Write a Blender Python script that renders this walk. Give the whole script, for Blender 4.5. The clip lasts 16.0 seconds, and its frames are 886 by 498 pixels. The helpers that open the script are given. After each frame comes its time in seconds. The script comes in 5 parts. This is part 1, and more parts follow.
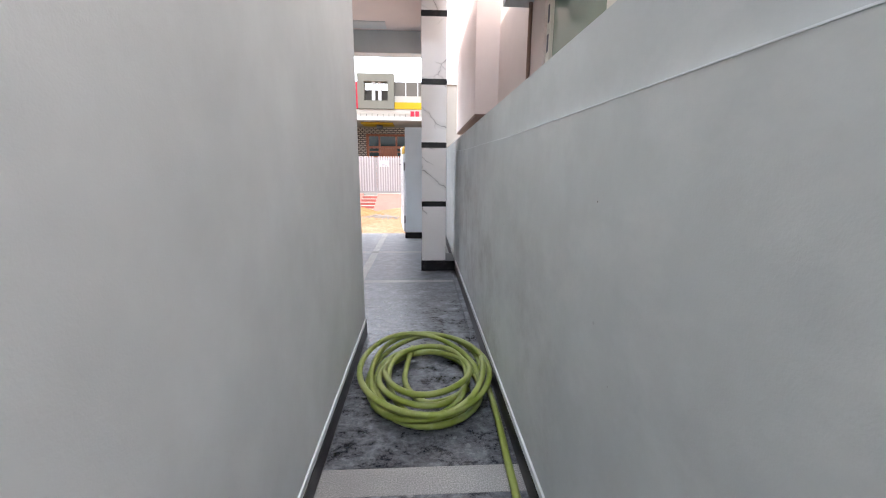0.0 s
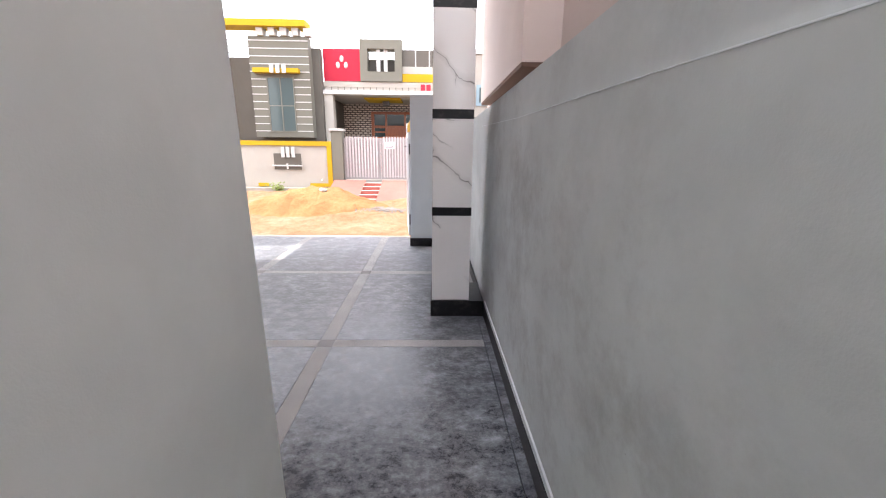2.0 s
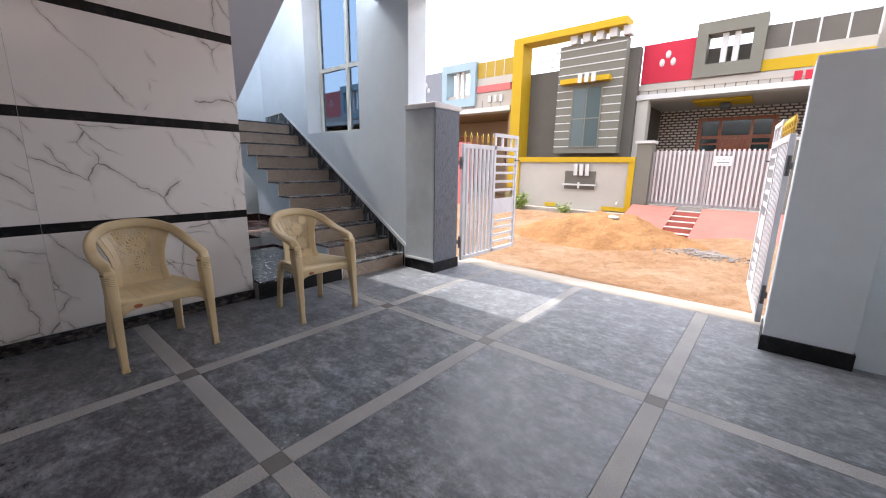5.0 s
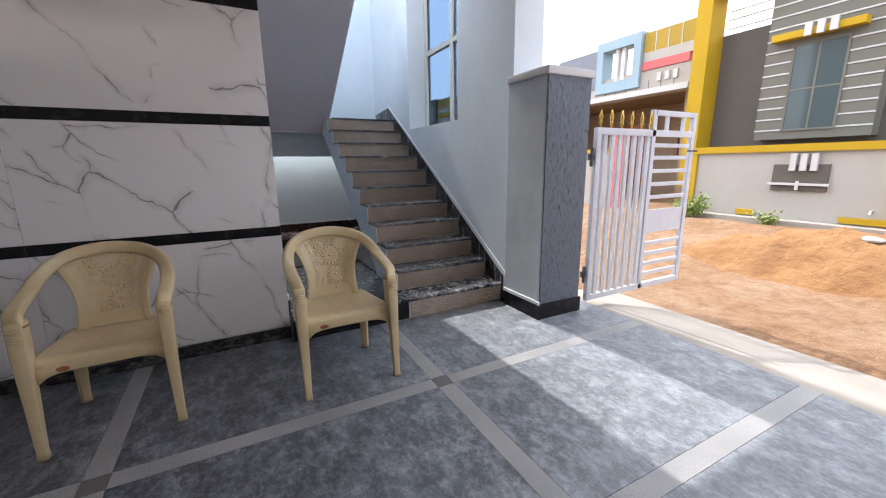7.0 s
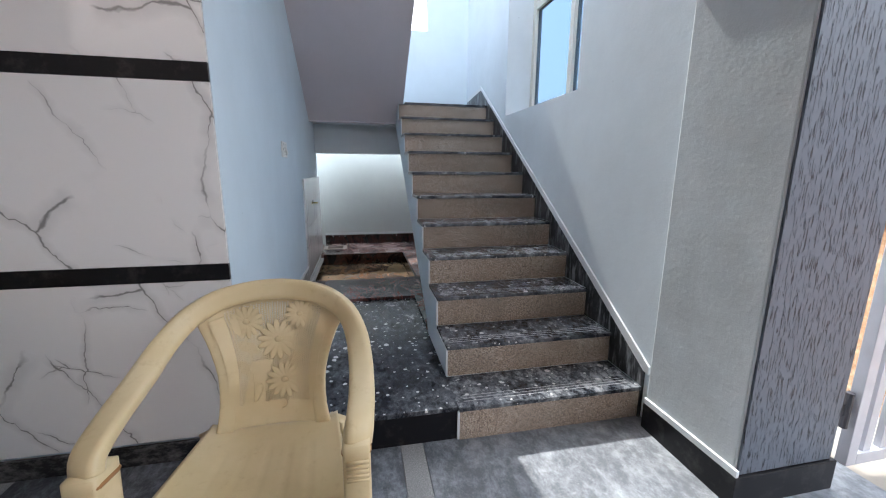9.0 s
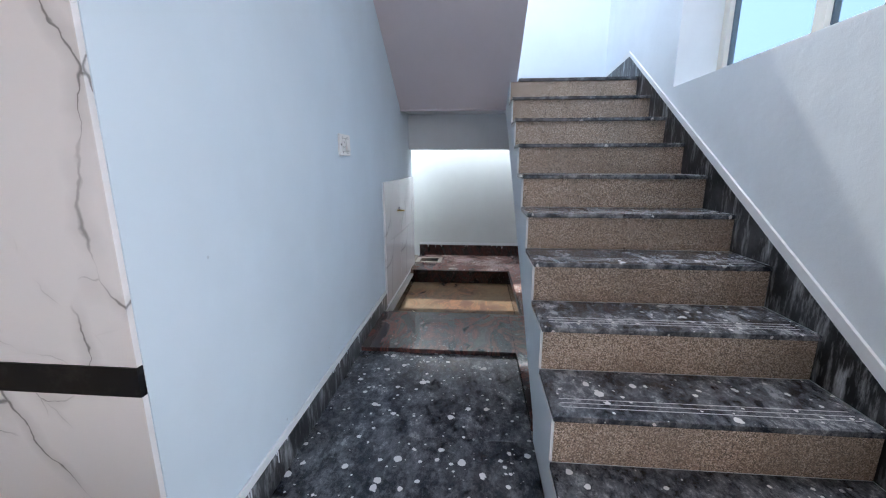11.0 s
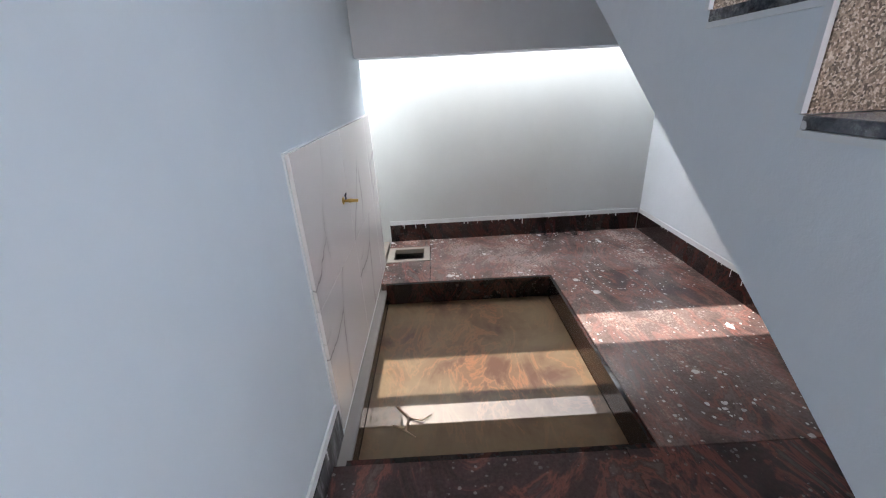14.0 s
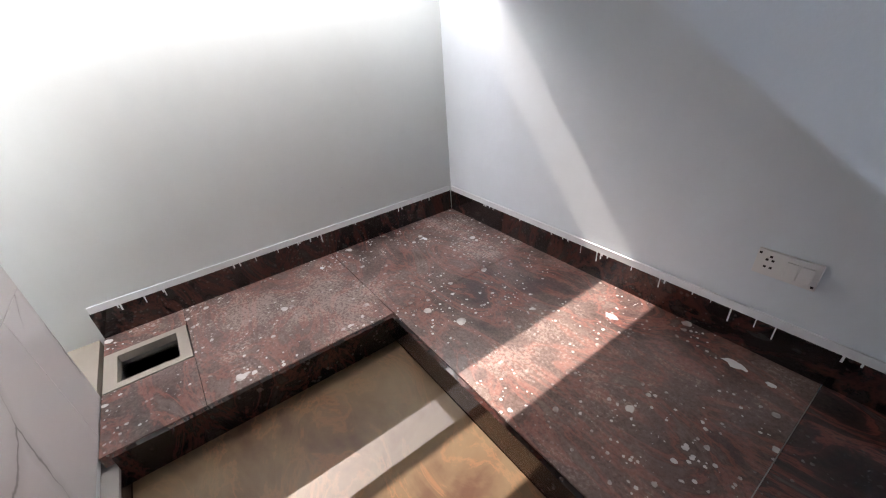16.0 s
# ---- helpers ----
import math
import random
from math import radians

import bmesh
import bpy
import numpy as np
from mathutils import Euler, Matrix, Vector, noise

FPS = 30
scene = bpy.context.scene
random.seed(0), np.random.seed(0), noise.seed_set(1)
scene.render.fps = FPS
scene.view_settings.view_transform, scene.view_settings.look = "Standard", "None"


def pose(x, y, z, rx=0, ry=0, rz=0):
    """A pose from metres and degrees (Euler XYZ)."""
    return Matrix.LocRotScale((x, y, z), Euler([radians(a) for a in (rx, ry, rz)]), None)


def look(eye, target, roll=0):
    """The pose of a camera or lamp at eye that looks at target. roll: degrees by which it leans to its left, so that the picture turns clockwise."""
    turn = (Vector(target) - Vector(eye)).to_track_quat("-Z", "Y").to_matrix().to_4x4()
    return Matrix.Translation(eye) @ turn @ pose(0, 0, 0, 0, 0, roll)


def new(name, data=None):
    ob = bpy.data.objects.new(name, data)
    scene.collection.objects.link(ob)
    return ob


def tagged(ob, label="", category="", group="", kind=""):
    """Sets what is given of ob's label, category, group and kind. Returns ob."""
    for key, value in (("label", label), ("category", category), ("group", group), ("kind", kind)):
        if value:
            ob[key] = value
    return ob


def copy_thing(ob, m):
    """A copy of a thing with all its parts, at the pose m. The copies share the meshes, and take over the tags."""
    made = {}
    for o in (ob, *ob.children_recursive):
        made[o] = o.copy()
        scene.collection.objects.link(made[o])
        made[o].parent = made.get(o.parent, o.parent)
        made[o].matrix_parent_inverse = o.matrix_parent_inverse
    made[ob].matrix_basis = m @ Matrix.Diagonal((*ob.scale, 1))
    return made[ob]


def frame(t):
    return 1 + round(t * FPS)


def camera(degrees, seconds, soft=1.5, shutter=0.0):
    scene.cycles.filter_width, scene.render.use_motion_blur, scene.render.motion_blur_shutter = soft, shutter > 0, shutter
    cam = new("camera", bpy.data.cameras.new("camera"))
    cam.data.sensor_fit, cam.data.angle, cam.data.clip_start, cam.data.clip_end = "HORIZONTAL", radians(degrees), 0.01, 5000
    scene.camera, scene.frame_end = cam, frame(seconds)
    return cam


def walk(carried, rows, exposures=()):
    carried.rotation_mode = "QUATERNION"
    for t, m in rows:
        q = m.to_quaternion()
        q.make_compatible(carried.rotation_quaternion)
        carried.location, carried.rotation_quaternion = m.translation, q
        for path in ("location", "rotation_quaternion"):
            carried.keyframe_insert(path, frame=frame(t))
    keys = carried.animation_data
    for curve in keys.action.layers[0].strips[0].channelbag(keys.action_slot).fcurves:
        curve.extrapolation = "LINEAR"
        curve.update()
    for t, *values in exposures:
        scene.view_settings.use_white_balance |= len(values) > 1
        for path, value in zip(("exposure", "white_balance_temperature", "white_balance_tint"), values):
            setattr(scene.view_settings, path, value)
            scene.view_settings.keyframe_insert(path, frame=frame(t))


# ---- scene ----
cam = camera(97.5, 16.0, soft=1.1)
PATH = [
    (0, (1.364, 0.731, 1.234), (1.472, 2.688, 0.836), 0.4),
    (0.5, (1.356, 1.231, 1.221), (1.458, 3.187, 0.815), 0.9),
    (1, (1.368, 1.73, 1.265), (1.462, 3.679, 0.825), 0.0),
    (1.5, (1.36, 2.238, 1.243), (1.456, 4.184, 0.789), 0.7),
    (2, (1.37, 2.577, 1.259), (1.423, 4.517, 0.776), 0.7),
    (2.5, (1.377, 2.889, 1.236), (1.363, 4.823, 0.726), 0.6),
    (3, (1.332, 3.267, 1.26), (1.195, 5.194, 0.741), 0.5),
    (3.5, (1.286, 3.537, 1.242), (0.91, 5.435, 0.739), 1.1),
    (4, (1.221, 3.899, 1.209), (0.495, 5.702, 0.736), 1.4),
    (4.5, (1.156, 4.103, 1.228), (0.143, 5.768, 0.776), 1.0),
    (5, (0.987, 4.337, 1.258), (-0.272, 5.834, 0.838), 0.9),
    (5.2, (0.941, 4.451, 1.258), (-0.403, 5.874, 0.846), 0.7),
    (7.3, (0.128, 5.713, 1.256), (-1.622, 6.583, 0.832), 0.1),
    (7.5, (0.005, 5.752, 1.219), (-1.755, 6.609, 0.808), 1.1),
    (8, (-0.345, 6.061, 1.202), (-2.166, 6.778, 0.79), 0.4),
    (8.5, (-0.654, 6.28, 1.205), (-2.525, 6.855, 0.794), 0.3),
    (9, (-1.014, 6.403, 1.211), (-2.932, 6.804, 0.809), 0.4),
    (9.5, (-1.292, 6.496, 1.223), (-3.241, 6.717, 0.834), 0.7),
    (9.7, (-1.403, 6.542, 1.229), (-3.359, 6.697, 0.844), 0.7),
    (11.8, (-2.359, 6.553, 1.243), (-4.277, 6.278, 0.749), -1.1),
    (12, (-2.472, 6.551, 1.236), (-4.381, 6.263, 0.715), -1.5),
    (12.5, (-2.814, 6.476, 1.214), (-4.701, 6.201, 0.61), -2.1),
    (13, (-3.149, 6.409, 1.253), (-5.015, 6.191, 0.567), -2.8),
    (13.5, (-3.479, 6.376, 1.255), (-5.329, 6.234, 0.508), -3.3),
    (14, (-3.782, 6.261, 1.259), (-5.621, 6.272, 0.473), -3.1),
    (14.5, (-4.027, 6.234, 1.254), (-5.851, 6.376, 0.444), -3.1),
    (15, (-4.264, 6.273, 1.244), (-6.05, 6.601, 0.405), -2.8),
    (15.5, (-4.472, 6.312, 1.232), (-6.144, 6.944, 0.335), -2.9),
    (16, (-4.623, 6.364, 1.221), (-6.052, 7.342, 0.221), -4.6),
]
walk(cam, [(t, look(e, g, r)) for t, e, g, r in PATH], exposures=[(0, 2.02, 6300, 11), (0.6, 2.02, 6300, 11), (1.4, 1.96, 6500, 13), (2, 2.04, 6600, 15), (3.0, 2.08, 6700, 15), (4, 1.78, 6600, 14), (5, 1.62, 6400, 13), (8, 1.47, 6150, 10), (9.5, 2.15, 6100, 8), (11.8, 2.34, 6200, 13), (13.5, 2.57, 6600, 14), (16, 2.60, 7150, 19)])

# ---- world, sun, exposure ----
world = bpy.data.worlds.new("sky")
scene.world = world
world.use_nodes = True
wn = world.node_tree.nodes
wl = world.node_tree.links
sky = wn.new("ShaderNodeTexSky")
sky.sky_type = "NISHITA"
sky.sun_disc = False
sky.sun_elevation = radians(50.9)
sky.sun_rotation = radians(-94.4)
sky.air_density = 1.0
sky.dust_density = 5.0
haze = wn.new("ShaderNodeMix")
haze.data_type = "RGBA"
haze.inputs[0].default_value = 0.65
haze.inputs[7].default_value = (8.2, 8.4, 8.8, 1)
wl.new(sky.outputs[0], haze.inputs[6])
wl.new(haze.outputs[2], wn["Background"].inputs[0])
wn["Background"].inputs[1].default_value = 0.2

sun = new("sun", bpy.data.lights.new("sun", "SUN"))
sun.data.energy = 1.9
sun.data.angle = radians(0.6)
sun.data.color = (1.0, 0.95, 0.88)
sun.matrix_world = look((-62.9, -4.9, 77.6), (0, 0, 0))


# ---- building helpers ----
def part(name, bm, material, parent=None, label="", smooth=False):
    me = bpy.data.meshes.new(name)
    bmesh.ops.recalc_face_normals(bm, faces=bm.faces)
    bm.to_mesh(me)
    bm.free()
    if smooth:
        me.shade_smooth()
    me.materials.append(material)
    ob = new(name, me)
    ob.parent = parent
    if label:
        ob["label"] = label
    return ob


def thing(name, label, category, at=(0, 0, 0), rz=0.0, group="", kind=""):
    ob = new(name)
    ob.empty_display_size = 0.1
    ob.matrix_basis = pose(at[0], at[1], at[2], 0, 0, rz)
    return tagged(ob, label, category, group, kind)


def add_box(bm, x0, y0, z0, x1, y1, z1):
    m = Matrix.Translation(((x0 + x1) / 2, (y0 + y1) / 2, (z0 + z1) / 2)) @ Matrix.Diagonal((abs(x1 - x0), abs(y1 - y0), abs(z1 - z0), 1))
    return bmesh.ops.create_cube(bm, size=1, matrix=m)["verts"]


def boxes(*list_of, bevel=0.0):
    bm = bmesh.new()
    for b in list_of:
        add_box(bm, *b)
    if bevel:
        bmesh.ops.bevel(bm, geom=bm.edges[:], offset=bevel, segments=2, affect="EDGES", profile=0.6)
    return bm


def prism(points, axis, a, b, bevel=0.0):
    """A polygon in the two other axes, pushed from a to b along an axis."""
    bm = bmesh.new()
    def at(p, c):
        return (c, p[0], p[1]) if axis == "x" else (p[0], c, p[1]) if axis == "y" else (p[0], p[1], c)
    lo = [bm.verts.new(at(p, a)) for p in points]
    hi = [bm.verts.new(at(p, b)) for p in points]
    bm.faces.new(lo)
    bm.faces.new(hi[::-1])
    n = len(points)
    for i in range(n):
        bm.faces.new((lo[i], lo[(i + 1) % n], hi[(i + 1) % n], hi[i]))
    if bevel:
        bmesh.ops.bevel(bm, geom=bm.edges[:], offset=bevel, segments=2, affect="EDGES")
    return bm


def tube(bm, points, radii, sides=10, closed=False):
    """A round tube along points, with one radius each (or one for all)."""
    pts = [Vector(p) for p in points]
    n = len(pts)
    if not hasattr(radii, "__len__"):
        radii = [radii] * n
    rings = []
    side = None
    for i, p in enumerate(pts):
        a = pts[(i - 1) % n] if closed or i else p
        b = pts[(i + 1) % n] if closed or i < n - 1 else p
        d = (b - a).normalized()
        if side is None:
            side = d.orthogonal().normalized()
        side = (side - d * side.dot(d)).normalized()
        up = d.cross(side)
        rings.append([bm.verts.new(p + radii[i] * (math.cos(t) * side + math.sin(t) * up)) for t in [math.tau * k / sides for k in range(sides)]])
    for i in range(n if closed else n - 1):
        r, s = rings[i], rings[(i + 1) % n]
        for k in range(sides):
            bm.faces.new((r[k], r[(k + 1) % sides], s[(k + 1) % sides], s[k]))
    if not closed:
        bm.faces.new(rings[0][::-1])
        bm.faces.new(rings[-1])


# ---- materials ----
def material(name, color, rough=0.6, metal=0.0, spec=0.5):
    m = bpy.data.materials.new(name)
    m.use_nodes = True
    b = m.node_tree.nodes["Principled BSDF"]
    b.inputs["Base Color"].default_value = (*color, 1)
    b.inputs["Roughness"].default_value = rough
    b.inputs["Metallic"].default_value = metal
    b.inputs["Specular IOR Level"].default_value = spec
    return m


class Nodes:
    """Short names for wiring a material."""

    def __init__(self, m):
        self.t = m.node_tree
        self.b = self.t.nodes["Principled BSDF"]
        g = self.t.nodes.new("ShaderNodeNewGeometry")
        self.pos = g.outputs["Position"]

    def link(self, a, b):
        self.t.links.new(a, b)

    def noise(self, scale, detail=4, rough=0.55, vec=None, distort=0.0):
        n = self.t.nodes.new("ShaderNodeTexNoise")
        n.inputs["Scale"].default_value = scale
        n.inputs["Detail"].default_value = detail
        n.inputs["Roughness"].default_value = rough
        n.inputs["Distortion"].default_value = distort
        self.link(vec or self.pos, n.inputs["Vector"])
        return n.outputs["Fac"]

    def voronoi(self, scale, feature="F1", vec=None, out="Distance"):
        n = self.t.nodes.new("ShaderNodeTexVoronoi")
        n.feature = feature
        n.inputs["Scale"].default_value = scale
        self.link(vec or self.pos, n.inputs["Vector"])
        return n.outputs[out]

    def ramp(self, fac, *stops):
        n = self.t.nodes.new("ShaderNodeValToRGB")
        e = n.color_ramp.elements
        while len(e) < len(stops):
            e.new(0.5)
        for el, (p, c) in zip(e, stops):
            el.position = p
            el.color = (*c, 1) if hasattr(c, "__len__") else (c, c, c, 1)
        self.link(fac, n.inputs[0])
        return n.outputs[0]

    def mix(self, fac, a, b, how="MIX"):
        n = self.t.nodes.new("ShaderNodeMix")
        n.data_type = "RGBA"
        n.blend_type = how
        for s, v in ((0, fac), (6, a), (7, b)):
            if hasattr(v, "is_linked"):
                self.link(v, n.inputs[s])
            elif s == 0:
                n.inputs[0].default_value = v
            else:
                n.inputs[s].default_value = (*v, 1)
        return n.outputs[2]

    def math(self, how, a, b=0.0):
        n = self.t.nodes.new("ShaderNodeMath")
        n.operation = how
        for s, v in ((0, a), (1, b)):
            if hasattr(v, "is_linked"):
                self.link(v, n.inputs[s])
            else:
                n.inputs[s].default_value = v
        return n.outputs[0]

    def scaled(self, sx, sy, sz, vec=None):
        n = self.t.nodes.new("ShaderNodeMapping")
        n.inputs["Scale"].default_value = (sx, sy, sz)
        self.link(vec or self.pos, n.inputs["Vector"])
        return n.outputs[0]

    def axis(self, k):
        n = self.t.nodes.new("ShaderNodeSeparateXYZ")
        self.link(self.pos, n.inputs[0])
        return n.outputs[k]

    def drops(self, scale, size=0.25):
        """Irregular spattered drops of many sizes, most cells empty."""
        wob = self.t.nodes.new("ShaderNodeTexNoise")
        wob.inputs["Scale"].default_value = scale * 2.2
        self.link(self.pos, wob.inputs["Vector"])
        add = self.t.nodes.new("ShaderNodeVectorMath")
        add.operation = "MULTIPLY_ADD"
        self.link(wob.outputs["Color"], add.inputs[0])
        k = 0.35 / scale
        add.inputs[1].default_value = (k, k, k)
        self.link(self.pos, add.inputs[2])
        v = self.t.nodes.new("ShaderNodeTexVoronoi")
        v.inputs["Scale"].default_value = scale
        self.link(add.outputs[0], v.inputs["Vector"])
        g = self.t.nodes.new("ShaderNodeSeparateColor")
        self.link(v.outputs["Color"], g.inputs[0])
        r = self.math("MULTIPLY", self.math("POWER", g.outputs[0], 4.0), size)
        return self.ramp(self.math("SUBTRACT", v.outputs["Distance"], r), (0.0, 1.0), (0.035, 0.0))

    def random(self):
        return self.t.nodes.new("ShaderNodeObjectInfo").outputs["Random"]

    def bump(self, height, strength=0.3, distance=0.01):
        n = self.t.nodes.new("ShaderNodeBump")
        n.inputs["Strength"].default_value = strength
        n.inputs["Distance"].default_value = distance
        self.link(height, n.inputs["Height"])
        self.link(n.outputs[0], self.b.inputs["Normal"])

    def color(self, c):
        self.link(c, self.b.inputs["Base Color"])

    def rough(self, r):
        self.link(r, self.b.inputs["Roughness"])


def paint(name, color, amount=0.12, grain=0.25, rough=0.75, dirt=None, lumps=22):
    """Emulsion paint on plaster: cloudy tone, trowel marks, fine grain."""
    m = material(name, color, rough, spec=0.25)
    n = Nodes(m)
    big = n.noise(1.1, 5, 0.6)
    mid = n.noise(7.0, 4, 0.6, n.scaled(1, 1, 0.6))
    dark = tuple(c * (1 - amount) for c in color)
    light = tuple(min(1, c * (1 + amount * 0.5)) for c in color)
    c = n.mix(n.ramp(big, (0.35, 0.0), (0.65, 1.0)), dark, light)
    c = n.mix(n.ramp(mid, (0.42, 0.0), (0.75, 0.35)), c, tuple(x * (1 - 1.2 * amount) for x in color))
    if dirt:
        c = dirt(n, c)
    pits = n.math("MULTIPLY", n.ramp(n.voronoi(5.5), (0.018, 1.0), (0.035, 0.0)), n.ramp(n.noise(3.3, 2), (0.5, 0.0), (0.56, 0.55)))
    c = n.mix(pits, c, tuple(x * 0.55 for x in color))
    n.color(c)
    fine = n.noise(260, 2)
    h = n.math("ADD", n.math("MULTIPLY", fine, 0.15), n.math("ADD", n.math("MULTIPLY", n.noise(lumps, 5, 0.65, None, 0.4), 0.55), n.math("MULTIPLY", n.noise(lumps / 5, 3), 1.3)))
    n.bump(h, grain, 0.006)
    return m


def corridor_dirt(n, c):
    """Smudges and dust clouds with shapes of their own, and small dark pits."""
    cloud = n.math("MULTIPLY", n.ramp(n.noise(2.6, 10, 0.76), (0.47, 0.0), (0.70, 0.9)), n.ramp(n.noise(0.8, 3), (0.40, 0.15), (0.60, 1.0)))
    c = n.mix(cloud, c, (0.37, 0.38, 0.38))
    pale = n.math("MULTIPLY", n.ramp(n.noise(1.7, 8, 0.7, n.scaled(1, 1, 1.6)), (0.5, 0.0), (0.72, 0.6)), 0.7)
    c = n.mix(pale, c, (0.70, 0.71, 0.70))
    specks = n.math("MULTIPLY", n.ramp(n.voronoi(9.0), (0.012, 1.0), (0.03, 0.0)), n.ramp(n.noise(5.1, 2), (0.55, 0.0), (0.6, 0.9)))
    return n.mix(specks, c, (0.09, 0.09, 0.09))


M_WALL = paint("grey_paint", (0.645, 0.685, 0.695))
M_COMPOUND = paint("compound_paint", (0.57, 0.61, 0.61), 0.12, 0.25, dirt=corridor_dirt)
M_BLUE = paint("pale_blue_paint", (0.64, 0.735, 0.80), 0.06, 0.12)
M_BLUE2 = paint("blue_grey_paint", (0.70, 0.765, 0.81), 0.07, 0.3, lumps=34)
M_WHITE_WALL = paint("white_paint", (0.61, 0.65, 0.65), 0.06, 0.2)
M_PILLAR = paint("rough_grey_plaster", (0.60, 0.64, 0.66), 0.2, 0.34, lumps=62)
M_CEIL = paint("ceiling_paint", (0.76, 0.69, 0.67), 0.04, 0.1)
M_SOFFIT = paint("soffit_paint", (0.68, 0.64, 0.68), 0.05, 0.15)
M_PINK = paint("pinkish_paint", (0.64, 0.55, 0.51), 0.05, 0.2)
M_PINK_DARK = paint("brown_underside", (0.20, 0.13, 0.10), 0.05, 0.2)
M_BLACK = material("black_granite_skirting", (0.010, 0.010, 0.012), 0.3, spec=0.22)
n = Nodes(M_BLACK)
n.color(n.mix(n.ramp(n.noise(14, 7, 0.7), (0.52, 0.0), (0.78, 0.45)), (0.009, 0.009, 0.011), (0.10, 0.095, 0.09)))


def granite_black(name, dust=1.0, drops=0.5, dusty_sheen=True):
    """Black granite under cement dust: cloudy, wiped and trodden, with pale paint drops."""
    m = material(name, (0.02, 0.022, 0.028), 0.35, spec=0.42)
    n = Nodes(m)
    a = n.ramp(n.noise(1.5, 8, 0.7, None, 0.2), (0.36, 0.12), (0.68, 1.0))
    smoke = n.ramp(n.noise(7.5, 14, 0.78, n.scaled(0.85, 1.15, 1), 0.15), (0.45, 0.0), (0.74, 1.0))
    scuff = n.ramp(n.noise(26.0, 8, 0.8, n.scaled(0.85, 1.1, 1), 0.2), (0.47, 0.0), (0.80, 1.0))
    # paler towards the gate: dust, plus sheen and sunlight put into the colour
    street = n.ramp(n.math("DIVIDE", n.math("SUBTRACT", n.axis(1), 3.5), 5.0), *(((0.0, 0.02), (0.3, 0.10), (0.58, 0.26), (0.84, 0.50)) if dusty_sheen else ((0.0, 0.0), (1.0, 0.0))))
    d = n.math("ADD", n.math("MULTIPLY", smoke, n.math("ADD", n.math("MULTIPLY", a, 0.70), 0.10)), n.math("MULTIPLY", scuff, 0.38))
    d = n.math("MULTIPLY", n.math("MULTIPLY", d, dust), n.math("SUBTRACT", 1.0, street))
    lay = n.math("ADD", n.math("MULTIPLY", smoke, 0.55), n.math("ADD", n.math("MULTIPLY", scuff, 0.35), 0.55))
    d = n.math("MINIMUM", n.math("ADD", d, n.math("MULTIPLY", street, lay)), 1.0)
    base = n.mix(n.random(), (0.008, 0.010, 0.016), (0.015, 0.018, 0.027))
    base = n.mix(n.ramp(n.noise(45, 4, 0.7), (0.45, 0.0), (0.7, 0.5)), base, (0.035, 0.04, 0.052))
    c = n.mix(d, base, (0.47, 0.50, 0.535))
    spots = n.math("MAXIMUM", n.drops(15), n.math("MAXIMUM", n.drops(19, 0.3), n.drops(34, 0.3)))
    keep = n.ramp(n.noise(2.4, 4), (0.58 - 0.16 * drops, 0.0), (0.68 - 0.16 * drops, 1.0))
    spots = n.math("MULTIPLY", spots, 0.25 if dusty_sheen else 1.0)
    c = n.mix(n.math("MULTIPLY", spots, keep), c, (0.62, 0.62, 0.62))
    n.color(c)
    n.rough(n.ramp(d, (0.0, 0.26 if dusty_sheen else 0.17), (0.6, 0.5 if dusty_sheen else 0.4)))
    n.bump(n.noise(60, 4), 0.05, 0.002)
    return m


def granite_strip():
    m = material("grey_granite_strip", (0.26, 0.25, 0.24), 0.55)
    n = Nodes(m)
    c = n.ramp(n.noise(170, 2, 0.7), (0.3, (0.17, 0.168, 0.165)), (0.55, (0.34, 0.335, 0.325)), (0.75, (0.52, 0.51, 0.50)))
    c = n.mix(n.ramp(n.noise(3, 5), (0.4, 0.0), (0.75, 0.55)), c, (0.17, 0.17, 0.175))
    n.color(c)
    return m


def granite_brown():
    m = material("speckled_brown_granite", (0.2, 0.16, 0.13), 0.4)
    n = Nodes(m)
    g = n.t.nodes.new("ShaderNodeSeparateColor")
    n.link(n.voronoi(300, out="Color"), g.inputs[0])
    grain = n.math("ADD", n.math("MULTIPLY", g.outputs[0], 0.30), n.math("ADD", n.math("MULTIPLY", n.noise(260, 3, 0.75), 0.34), 0.19))
    c = n.ramp(grain, (0.38, (0.09, 0.068, 0.052)), (0.485, (0.27, 0.205, 0.155)), (0.56, (0.40, 0.312, 0.24)), (0.66, (0.68, 0.60, 0.52)))
    c = n.mix(n.ramp(n.noise(4, 4), (0.45, 0.0), (0.75, 0.5)), c, (0.16, 0.13, 0.10))
    n.color(c)
    n.bump(n.noise(140, 3), 0.1, 0.002)
    return m


